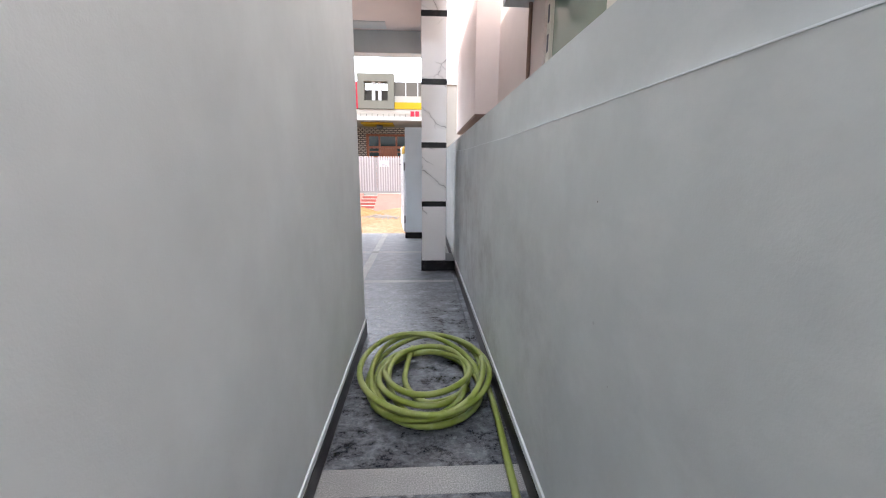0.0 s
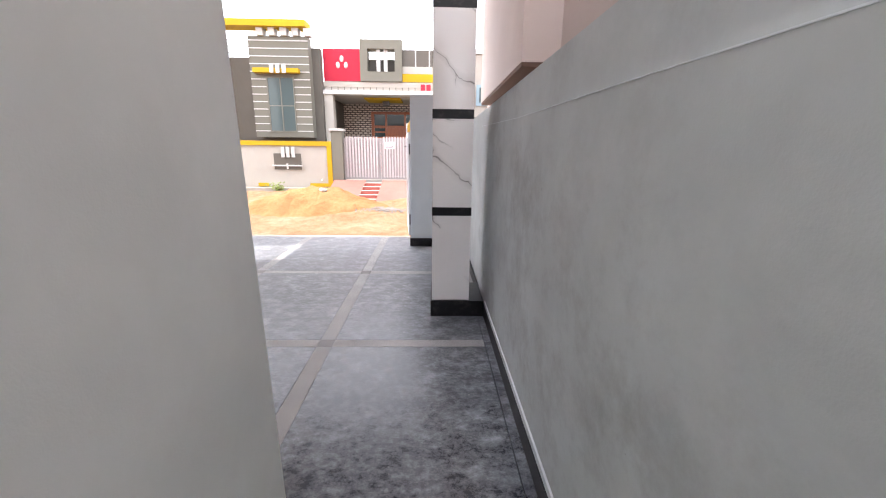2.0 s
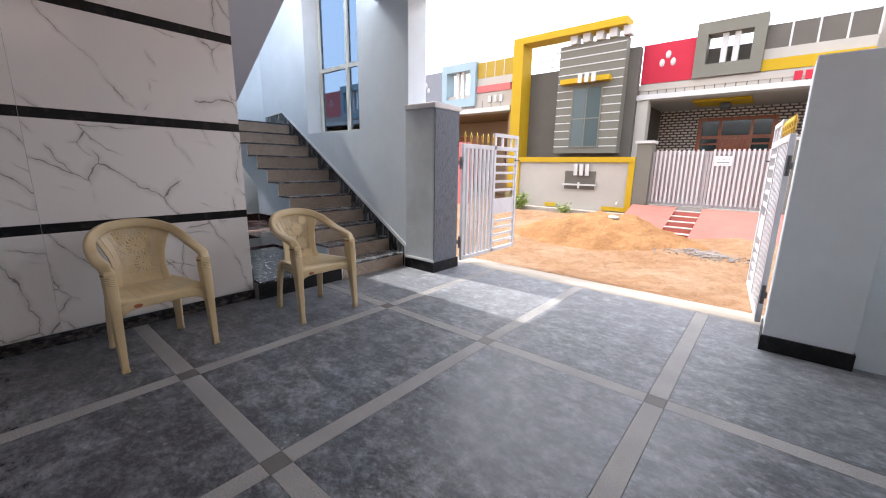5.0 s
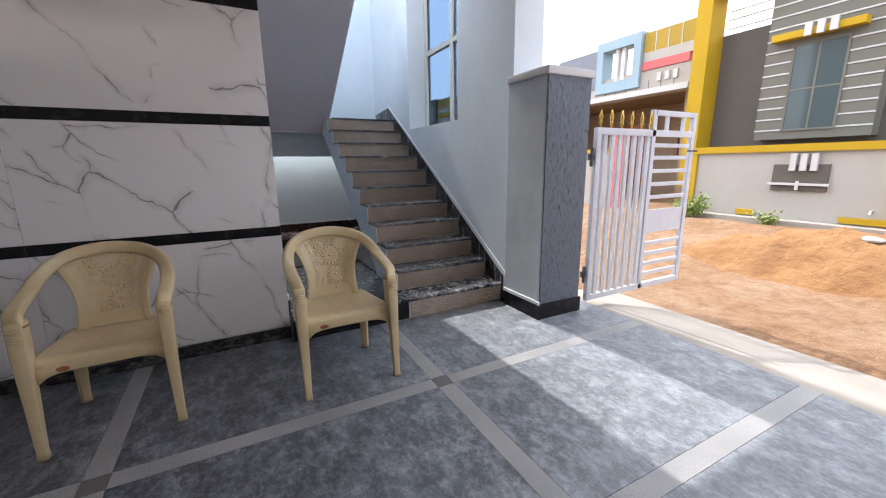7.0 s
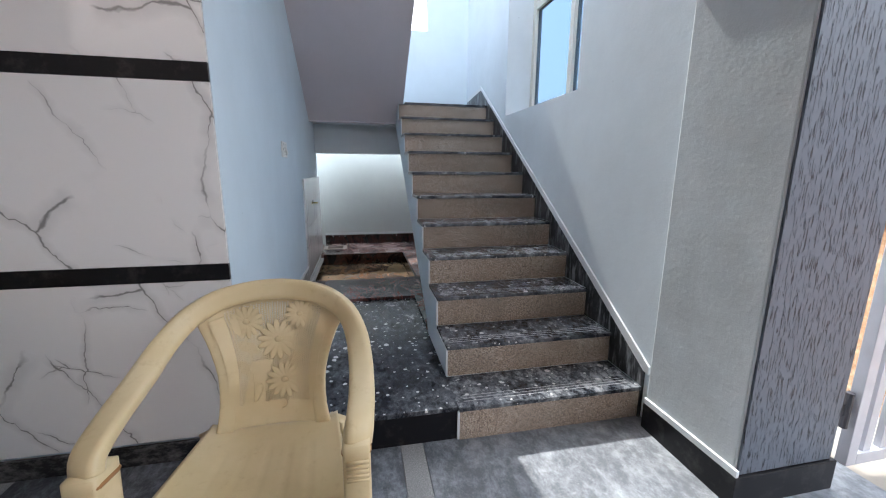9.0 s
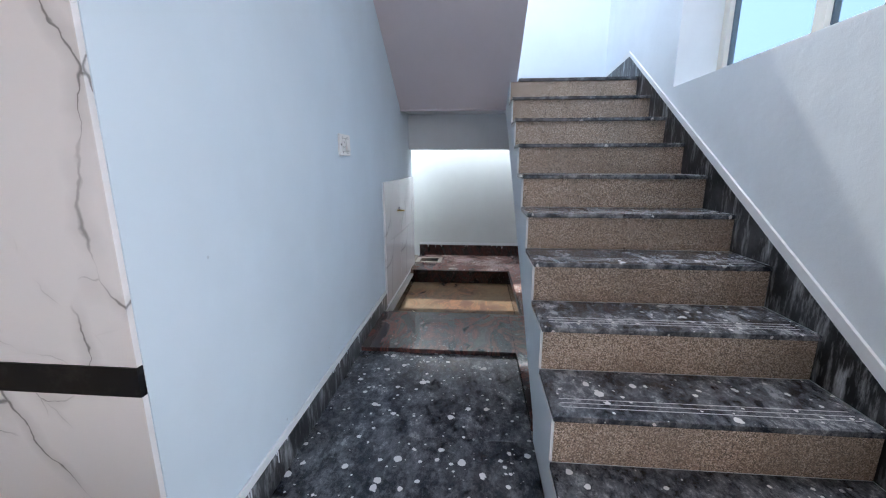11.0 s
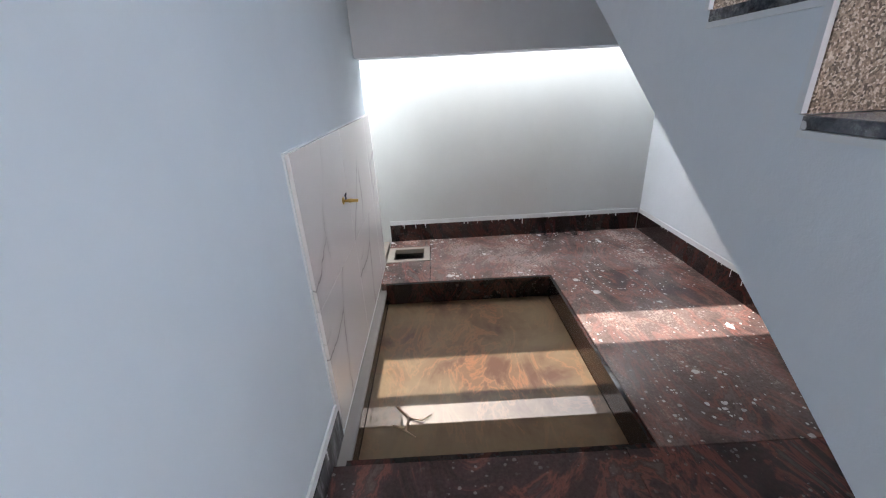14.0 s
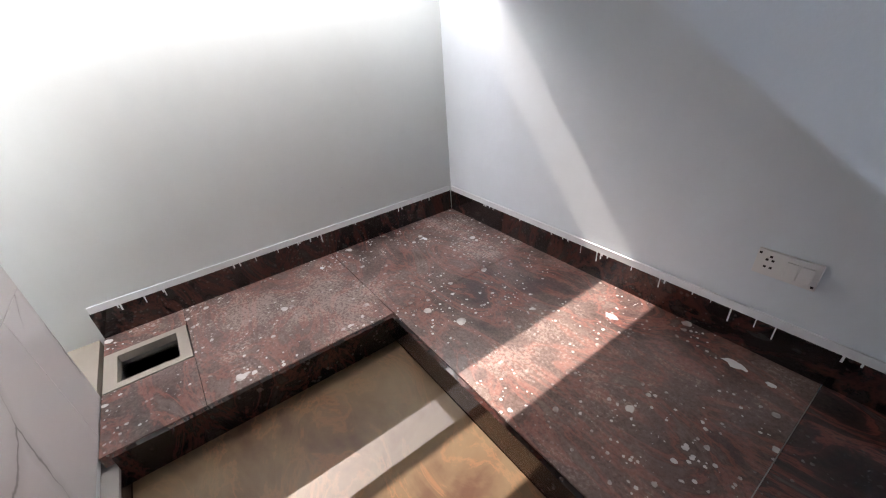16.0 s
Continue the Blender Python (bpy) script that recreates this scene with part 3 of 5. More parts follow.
# ---- marble pillar of the porch ----
pillar = thing("marble_pillar", "square porch pillar clad in veined white marble with black bands", "pillar", (1.51, 5.66, 0), kind=S)
levels = [0.13, 0.80, 1.49, 2.19, 2.90, 3.2]
part("plinth", boxes((-0.155, -0.225, 0, 0.262, 0.225, 0.128), bevel=0.003), M_BLACK, pillar, "black granite plinth")
for i in range(5):
    z0 = levels[i] + (0.062 if i else 0.0)
    part("tile", boxes((-0.145, -0.21, z0 + 0.001, 0.145, 0.21, levels[i + 1] - 0.001), bevel=0.002), M_MARBLE_P, pillar)
    if i:
        part("band", boxes((-0.147, -0.212, levels[i], 0.147, 0.212, levels[i] + 0.062)), M_BLACK, pillar, "polished black granite band")

# ---- gate pillars ----
def bark():
    m = material("dark_streaked_texture_paint", (0.10, 0.12, 0.15), 0.5)
    n = Nodes(m)
    s = n.noise(170, 3, 0.6, n.scaled(1, 1, 0.10), 0.3)
    f = n.ramp(s, (0.37, 0.0), (0.44, 1.0))
    n.color(n.mix(f, (0.028, 0.034, 0.046), (0.125, 0.148, 0.185)))
    n.bump(f, 1.0, 0.012)
    return m


M_BARK = bark()
M_CAP = paint("pale_cap_paint", (0.62, 0.61, 0.62), 0.1, 0.3)
gp = thing("gate_pillar", "grey plastered gate pillar with a dark streaked side", "gate pillar", (-2.225, 7.925, 0), group="gate pillars", kind=S)
part("body", boxes((-0.232, -0.222, 0.125, 0.225, 0.222, 1.88), bevel=0.008), M_PILLAR, gp, "rough grey plaster")
part("streaked_panel", boxes((0.226, -0.215, 0.127, 0.236, 0.215, 1.879)), M_BARK, gp, "dark streaked texture paint")
part("plinth", boxes((-0.232, -0.236, -0.05, 0.247, 0.236, 0.124), bevel=0.003), M_BLACK, gp, "black granite plinth")
part("plinth_edge", boxes((-0.231, -0.234, 0.1242, 0.2445, -0.2225, 0.15)), M_WHITE_EDGE, gp, "white painted edge")
part("cap", boxes((-0.232, -0.238, 1.881, 0.252, 0.238, 1.942), bevel=0.012), M_CAP, gp, "pale projecting cap")
gp2 = thing("gate_pillar", "smooth blue-grey painted gate pillar on a black plinth", "gate pillar", (1.30, 8.0, 0), group="gate pillars", kind=S)
part("body", boxes((-0.23, -0.20, 0.111, 0.23, 0.20, 1.96), bevel=0.008), M_BLUE2, gp2)
part("plinth", boxes((-0.24, -0.21, -0.05, 0.24, 0.21, 0.110), bevel=0.003), M_BLACK, gp2, "black granite plinth")
structure("wall_gate_return", boxes((1.532, 7.86, -0.3, 1.797, 8.1, 1.62)), M_BLUE2, "blue-grey wall between gate pillar and compound wall", "wall")
bm = bmesh.new()
tube(bm, [(-2.28 + 0.05 * math.cos(a * 2.1) + 0.018 * a, 7.95 + 0.035 * math.sin(a * 2.1), 1.953 + 0.022 * abs(math.sin(a * 1.3))) for a in [0.3 * i for i in range(26)]], 0.003, 6)
tagged(part("wire", bm, material("bare_wire", (0.25, 0.24, 0.23), 0.4, 1.0), None, smooth=True), "loose coil of thin wire on the gate pillar", "wire")

# ---- steel gate ----
M_GATE = material("grey_enamel", (0.52, 0.53, 0.57), 0.35)
n = Nodes(M_GATE)
n.color(n.mix(n.ramp(n.noise(9, 5), (0.45, 0.0), (0.75, 0.5)), (0.53, 0.54, 0.58), (0.42, 0.42, 0.45)))
M_GOLD = material("gold_paint", (0.46, 0.29, 0.045), 0.4, 0.6)
M_HINGE = material("dark_steel", (0.09, 0.09, 0.10), 0.45, 0.8)


def gate(label, at, mirror, rz=0.0):
    g = thing("gate_leaf", label, "gate", at, rz, group="gate leaves")
    s = 0.02
    L1, L2, H1, H2 = 0.72, 1.34, 1.48, 1.65
    m = -1 if mirror else 1
    frame_boxes = [(-s, 0, 0, s, 0.05, H1), (-s, L2 - 0.05, 0, s, L2, H2), (-s, L1 - 0.025, 0, s, L1 + 0.025, H2),
                   (-s, 0.05, 0, s, L2 - 0.05, 0.05), (-s, 0.05, H1 - 0.055, s, L2 - 0.05, H1), (-s, L1, H2 - 0.045, s, L2 - 0.05, H2)]
    part("gate_frame", boxes(*frame_boxes, bevel=0.003), M_GATE, g)
    for i in range(7):
        y = 0.09 + i * 0.092
        part("bar", boxes((-0.012, y, 0.05, 0.012, y + 0.042, H1 - 0.055), bevel=0.002), M_GATE, g)
    for z in (0.12, 0.22, 0.32, 0.42, 0.86, 0.98, 1.10, 1.22, 1.33):
        part("crossbar", boxes((-0.010, L1 + 0.025, z, 0.010, L2 - 0.05, z + 0.035), bevel=0.002), M_GATE, g)
    part("plate", boxes((-0.006, L1 + 0.025, 0.54, 0.006, L2 - 0.05, 0.76)), M_GATE, g, "plain sheet panel")
    for y in (L1 + 0.18, L1 + 0.42):
        part("post", boxes((-0.012, y, H1, 0.012, y + 0.03, H2 - 0.045)), M_GATE, g)
    for i in range(6):
        y = 0.05 + i * 0.128
        b = bmesh.new()
        tube(b, [(0, y, H1), (0, y, H1 + 0.03), (0, y, H1 + 0.035), (0, y, H1 + 0.05), (0, y, H1 + 0.06), (0, y, H1 + 0.085), (0, y, H1 + 0.15)], [0.007, 0.007, 0.014, 0.014, 0.007, 0.017, 0.001], 8)
        part("spear", b, M_GOLD, g, "gold painted spearhead", smooth=True)
    for z in (0.22, 1.22):
        b = boxes((-0.012 * m - 0.012, -0.05, z, -0.012 * m + 0.012, -0.002, z + 0.05))
        tube(b, [(0, -0.03, z - 0.05), (0, -0.03, z + 0.10)], 0.014, 10)
        part("hinge", b, M_HINGE, g, "dark steel hinge")
    b = bmesh.new()
    tube(b, [(0.02 * m, L2 - 0.10, 1.30), (0.045 * m, L2 - 0.10, 1.30), (0.045 * m, L2 - 0.02, 1.30), (0.045 * m, L2 + 0.01, 1.30)], 0.008, 8)
    part("latch", b, M_HINGE, g, "steel latch")
    return g


gate("grey steel gate leaf with gold spearheads, standing open", (-2.03, 8.27, 0.05), False)
gate("grey steel gate leaf with gold spearheads, opened against the street", (1.035, 8.27, 0.05), True, 5.0)

# ---- window of the stair wall ----
M_UPVC = material("cream_upvc", (0.70, 0.68, 0.60), 0.35)
M_TINT = bpy.data.materials.new("blue_tinted_glass")
M_TINT.use_nodes = True
n = Nodes(M_TINT)
n.b.inputs["Base Color"].default_value = (0.085, 0.13, 0.19, 1)
n.b.inputs["Roughness"].default_value = 0.01
n.b.inputs["Transmission Weight"].default_value = 1.0
n.b.inputs["IOR"].default_value = 1.02
win = thing("window_1", "tall cream framed stair window with blue tinted panes", "window", (WX0, SY + 0.235, WZ0), kind=S)
W, HH = WX1 - WX0, WZ1 - WZ0
part("window_frame", boxes((0.002, 0, 0.002, 0.055, 0.06, HH - 0.002), (W - 0.055, 0, 0.002, W - 0.002, 0.06, HH - 0.002), (0.055, 0, 0.002, W - 0.055, 0.06, 0.05), (0.055, 0, HH - 0.05, W - 0.055, 0.06, HH - 0.002)), M_UPVC, win)
part("reveal", boxes((-0.001, -0.233, 0.0, 0.003, -0.001, HH), (W - 0.003, -0.233, 0.0, W + 0.001, -0.001, HH), (0.003, -0.233, -0.001, W - 0.003, -0.001, 0.003), (0.003, -0.233, HH - 0.003, W - 0.003, -0.001, HH + 0.001)), M_WHITE_EDGE, win, "white painted reveal")
part("mullion", boxes((W * 0.56 - 0.03, 0.002, 0.05, W * 0.56 + 0.03, 0.058, HH - 0.05)), M_UPVC, win)
part("transom", boxes((0.055, 0.004, 0.90, W - 0.055, 0.056, 0.955)), M_UPVC, win)
for x0, x1 in ((0.055, W * 0.56 - 0.03), (W * 0.56 + 0.03, W - 0.055)):
    for z0, z1 in ((0.05, 0.90), (0.955, HH - 0.05)):
        p = part("pane", boxes((x0, 0.026, z0, x1, 0.031, z1)), M_TINT, win)
        p.visible_shadow = False

# ---- passage fittings ----
structure("wash_tiles_bed", boxes((-6.098, 5.8805, 0.1, -4.765, 5.886, 1.118)), M_WHITE_EDGE, "white plaster behind the wash tiles", "wall")
wash = thing("wash_wall_tiles", "glossy veined white wall tiles above the wash pit", "wall tile", kind=S)
for x0, x1 in ((-6.099, -5.906), (-5.904, -5.338), (-5.336, -4.77)):
    for z0, z1 in ((0.19, 0.655), (0.657, 1.115)):
        part("tile", boxes((x0, 5.8865, z0, x1, 5.897, z1), bevel=0.001), M_MARBLE_W, wash)

# red granite slabs round the pit, and the pit itself
RZ = 0.19
red = thing("granite_floor", "polished red and black granite floor spattered with paint", "floor", kind=S)
slabs = [(-4.628, 5.884, -4.062, SL - 0.002), (-4.628, SL + 0.0, -3.45, SR - 0.002), (PX0 + 0.0, PY1 + 0.003, -4.631, SR - 0.002), (-6.487, 6.19, PX0 - 0.003, 6.90), (-6.487, 6.903, PX0 - 0.003, SR - 0.002), (-6.10, 5.899, PX0 - 0.003, 6.188), (-6.487, 5.899, -6.34, 6.188)]
for x0, y0, x1, y1 in slabs:
    part("slab", boxes((x0, y0, 0.145, x1, y1, RZ)), M_RED_SLAB if x0 > -4.7 else M_RED, red)
part("pit_lining", boxes((PX0 + 0.0, PY0, -0.02, PX0 + 0.018, PY1, RZ - 0.002), (PX1 - 0.018, PY0, -0.02, PX1 - 0.0, PY1, RZ - 0.002), (PX0 + 0.018, PY1 - 0.016, -0.02, PX1 - 0.018, PY1, RZ - 0.002), (PX0 + 0.018, 5.899, -0.02, PX1 - 0.018, 5.93, RZ - 0.06)), M_RED_WET, red, "red granite lining of the pit")
part("pit_floor", boxes((PX0 + 0.018, 5.93, -0.06, PX1 - 0.018, PY1 - 0.016, 0.03)), M_RED, red)
# splashes of wall paint dried on the granite
for sx, sy, sr, stretch in ((-4.72, 7.612, 0.018, 1.4), (-5.218, 7.54, 0.03, 1.6), (-4.823, 7.623, 0.03, 2.2), (-6.369, 6.806, 0.022, 1.3), (-6.259, 7.365, 0.02, 2.0), (-4.45, 7.05, 0.03, 0.6), (-4.40, 7.16, 0.022, 0.5)):
    bm = bmesh.new()
    ring = []
    for k in range(22):
        a = math.tau * k / 22
        r = 0.55 * sr * (0.75 + 0.9 * abs(noise.noise((sx * 9 + 2.2 * math.cos(a), sy * 9 + 2.2 * math.sin(a), 4))))
        ring.append((sx + r * stretch * math.cos(a), sy + r * math.sin(a)))
    low = [bm.verts.new((px, py, RZ + 0.0005)) for px, py in ring]
    top = [bm.verts.new((sx + 0.9 * (px - sx), sy + 0.9 * (py - sy), RZ + 0.0022)) for px, py in ring]
    bm.faces.new(top)
    for k in range(22):
        bm.faces.new((low[k], low[(k + 1) % 22], top[(k + 1) % 22], top[k]))
    part("paint_splash", bm, M_WHITE_EDGE, red, "dried splash of white paint")
M_WATER = material("muddy_water", (0.20, 0.14, 0.085), 0.02, spec=0.6)
n = Nodes(M_WATER)
mud = n.noise(1.7, 5, 0.6, None, 0.4)
stone = n.ramp(n.noise(2.6, 8, 0.62, n.scaled(0.9, 1.7, 1), 2.0), (0.40, (0.075, 0.040, 0.030)), (0.50, (0.10, 0.062, 0.042)), (0.54, (0.19, 0.092, 0.052)), (0.58, (0.11, 0.068, 0.045)))
n.color(n.mix(n.ramp(mud, (0.40, 0.1), (0.60, 0.92)), stone, (0.165, 0.13, 0.082)))
n.b.inputs["IOR"].default_value = 1.33
n.bump(n.noise(3.0, 2), 0.02, 0.004)
structure("water", boxes((PX0 + 0.02, 5.932, 0.031, PX1 - 0.02, PY1 - 0.018, 0.062)), M_WATER, "shallow muddy water standing in the pit", "water")
M_DARK = material("drain_dark", (0.02, 0.018, 0.016), 0.9)
dr = thing("floor_drain", "open square floor drain with a cement rim", "drain", (-6.22, 6.045, RZ))
part("rim", boxes((-0.117, -0.143, -0.03, -0.085, 0.14, 0.004), (0.085, -0.143, -0.03, 0.117, 0.14, 0.004), (-0.085, -0.143, -0.03, 0.085, -0.10, 0.004), (-0.085, 0.10, -0.03, 0.085, 0.14, 0.004)), M_CONCRETE, dr, "rough cement rim")
part("well", boxes((-0.085, -0.10, -0.05, 0.085, 0.10, -0.045)), M_DARK, dr)
M_BRASS = material("brass", (0.55, 0.38, 0.12), 0.3, 1.0)
tap = thing("tap", "small brass tap fixed to the wash tiles", "tap", (-5.235, 5.897, 0.862))
b = bmesh.new()
tube(b, [(0, 0, 0), (0, 0.004, 0)], 0.014, 12)
tube(b, [(0, 0.004, 0), (0, 0.02, 0), (0, 0.022, 0), (0, 0.033, 0), (0, 0.036, 0), (0, 0.058, -0.001)], [0.006, 0.006, 0.008, 0.008, 0.0065, 0.006], 10)
part("spout", b, M_BRASS, tap, smooth=True)
b = bmesh.new()
tube(b, [(0, 0.012, 0.005), (0, 0.012, 0.018)], 0.003, 8)
tube(b, [(-0.003, 0.010, 0.017), (0.001, 0.014, 0.026), (0.003, 0.016, 0.031)], [0.0035, 0.0035, 0.002], 8)
part("handle", b, M_HINGE, tap, smooth=True)
bm = bmesh.new()
tube(bm, [(-4.98, 6.05, 0.064), (-4.92, 6.10, 0.066), (-4.86, 6.09, 0.065), (-4.83, 6.13, 0.064)], [0.004, 0.006, 0.004, 0.002], 6)
tube(bm, [(-4.92, 6.10, 0.066), (-4.90, 6.15, 0.07), (-4.93, 6.19, 0.066)], [0.004, 0.003, 0.002], 6)
tube(bm, [(-4.86, 6.09, 0.065), (-4.89, 6.04, 0.065)], [0.003, 0.002], 6)
tagged(part("twig", bm, material("pale_wood", (0.42, 0.30, 0.2), 0.8), None, smooth=True), "small broken twig floating in the pit", "twig")

M_PLASTIC = material("white_plastic", (0.74, 0.74, 0.73), 0.3)
sw = thing("switch_plate", "white plastic switch plate with a socket and a rocker", "switch", (-3.972, 5.88, 1.338))
part("plate", boxes((-0.078, 0, -0.052, 0.078, 0.012, 0.052), bevel=0.004), M_PLASTIC, sw)
part("socket", boxes((0.004, 0.0122, -0.028, 0.048, 0.015, 0.030), bevel=0.001), M_PLASTIC, sw)
rk = prism([(0.0122, -0.030), (0.024, -0.026), (0.015, 0.030), (0.0122, 0.030)], "x", -0.047, -0.004)
part("rocker", rk, M_PLASTIC, sw)
for z in (0.031, -0.0335):
    part("gap_line", boxes((-0.05, 0.0122, z, 0.05, 0.0128, z + 0.0015)), M_DARK, sw)
for x, z in ((0.026, 0.012), (0.016, -0.012), (0.036, -0.012)):
    part("pin_hole", boxes((x - 0.002, 0.0152, z - 0.004, x + 0.002, 0.0156, z + 0.004)), M_DARK, sw)
for x, z in ((0.063, 0.0), (0.04, 0.037), (-0.03, 0.037), (0.04, -0.039), (-0.03, -0.039)):
    q = 0.0045 if z == 0 else 0.002
    part("screw_hole", boxes((x - q, 0.0122, z - q, x + q, 0.0135, z + q)), M_DARK, sw)
so = thing("socket_plate", "white plastic socket plate with rockers and screws", "socket", (-4.819, SR - 0.001, 0.52))
part("plate", boxes((-0.078, -0.012, -0.042, 0.078, 0, 0.042), bevel=0.003), M_PLASTIC, so)
for x in (-0.002, 0.033):
    part("rocker", boxes((x, -0.019, -0.026, x + 0.031, -0.0122, 0.026), bevel=0.002), M_PLASTIC, so)
for x, z in ((-0.05, 0.012), (-0.035, 0.012), (-0.05, -0.012), (-0.035, -0.012), (-0.042, 0.024), (-0.07, 0.03), (0.07, -0.03)):
    part("pin_hole", boxes((x - 0.0035, -0.0132, z - 0.0035, x + 0.0035, -0.0122, z + 0.0035)), M_DARK, so)

# ---- hose ----
def hose_material():
    m = material("green_hose", (0.17, 0.21, 0.03), 0.45)
    n = Nodes(m)
    c = n.mix(n.ramp(n.noise(6, 4), (0.35, 0.0), (0.7, 1.0)), (0.19, 0.25, 0.025), (0.33, 0.37, 0.14))
    c = n.mix(n.ramp(n.noise(40, 4), (0.6, 0.0), (0.85, 0.5)), c, (0.42, 0.42, 0.3))
    n.color(c)
    return m


rng = random.Random(4)
pts = []
turns = 8
for i in range(turns * 40 + 1):
    a = math.tau * i / 40
    k = i / 40
    wob = 0.5 + 0.5 * math.sin(k * 2.4 + 0.7)
    rx = 0.232 + 0.125 * wob
    ry = 0.30 + 0.21 * wob
    cx = 1.385 + 0.02 * math.sin(k * 3.1) + 0.012 * math.sin(a * 2.3 + k)
    cy = 2.83 + 0.05 * math.sin(k * 2.3 + 1)
    z = 0.018 + 0.135 * (0.5 + 0.5 * math.sin(k * 1.7 + a * 0.5)) * (0.35 + 0.65 * k / turns)
    pts.append((cx + rx * math.cos(a), cy + ry * math.sin(a), z))
lead = [(1.30, 3.10, 0.10), (1.27, 2.96, 0.05), (1.26, 2.82, 0.025), (1.30, 2.70, 0.02), (1.38, 2.60, 0.02), (1.50, 2.62, 0.02), (1.62, 2.72, 0.02)]
tail = [(1.735, 2.70, 0.03), (1.74, 2.50, 0.02), (1.732, 2.30, 0.018), (1.722, 2.05, 0.018), (1.715, 1.8, 0.018), (1.712, 1.4, 0.018), (1.715, 0.8, 0.018), (1.71, -0.5, 0.018), (1.71, -2.5, 0.018)]


def curve_through(p, steps):
    p = [Vector(q) for q in p]
    out = []
    for i in range(len(p) - 1):
        a, b, c, d = p[max(i - 1, 0)], p[i], p[i + 1], p[min(i + 2, len(p) - 1)]
        for s in range(steps):
            t = s / steps
            out.append(0.5 * ((2 * b) + (c - a) * t + (2 * a - 5 * b + 4 * c - d) * t * t + (3 * b - a - 3 * c + d) * t ** 3))
    return out + [p[-1]]


hose = thing("garden_hose", "coiled green garden hose lying on the floor", "hose", (1.385, 2.8, 0))
b = bmesh.new()
tube(b, [(p[0] - 1.385, p[1] - 2.8, p[2]) for p in pts], 0.0165, 10)
tube(b, [(p[0] - 1.385, p[1] - 2.8, p[2]) for p in curve_through(lead, 8)], 0.0165, 10)
part("coil", b, hose_material(), hose, smooth=True)
b = bmesh.new()
tube(b, [(p[0] - 1.385, p[1] - 2.8, p[2]) for p in curve_through(tail, 6)], 0.0165, 10)
part("tail", b, hose.children[0].data.materials[0], hose, smooth=True)

# ---- plastic chairs ----
def chair_material():
    m = material("beige_plastic", (0.50, 0.36, 0.17), 0.38)
    n = Nodes(m)
    c = n.mix(n.ramp(n.noise(5, 5), (0.35, 0.0), (0.7, 1.0)), (0.55, 0.435, 0.24), (0.63, 0.515, 0.315))
    c = n.mix(n.ramp(n.noise(26, 5, 0.7), (0.58, 0.0), (0.85, 0.45)), c, (0.32, 0.2, 0.09))
    n.color(c)
    n.b.inputs["Subsurface Weight"].default_value = 0.0
    n.bump(n.noise(90, 3), 0.06, 0.003)
    return m


M_CHAIR = chair_material()
M_WORN = material("rubbed_brown_plastic", (0.30, 0.15, 0.05), 0.6)
M_LABEL = material("brown_label", (0.30, 0.09, 0.04), 0.5)


def band(bm, points, widths, thick, sq=0.5):
    """A rounded flat band along points; widths across the local sideways direction, given as (point, side vector)."""
    rings = []
    pr = [(math.cos(t), math.sin(t)) for t in [math.tau * (k + 0.5) / 12 for k in range(12)]]
    P = [Vector(p) for p, _ in points]
    for i, (p, sd) in enumerate(points):
        a, b = P[max(i - 1, 0)], P[min(i + 1, len(P) - 1)]
        d = (b - a).normalized()
        s = Vector(sd)
        s = (s - d * s.dot(d)).normalized()
        u = d.cross(s)
        w = widths[i] / 2
        rings.append([bm.verts.new(P[i] + s * (w * (abs(c) ** sq) * (1 if c > 0 else -1)) + u * ((thick[i] if isinstance(thick, list) else thick) / 2 * (abs(e) ** sq) * (1 if e > 0 else -1))) for c, e in pr])
    for r, q in zip(rings, rings[1:]):
        for k in range(12):
            bm.faces.new((r[k], r[(k + 1) % 12], q[(k + 1) % 12], q[k]))
    bm.faces.new(rings[0][::-1])
    bm.faces.new(rings[-1])


def back_x(z):
    return -0.165 - 0.26 * (z - 0.42) - 0.10 * (z - 0.42) ** 2


def back_half(v):
    """Half width of the pierced back panel from seat (0) to top (1)."""
    return 0.142 - 0.11 * v * (1 - v) + 0.060 * v ** 1.8


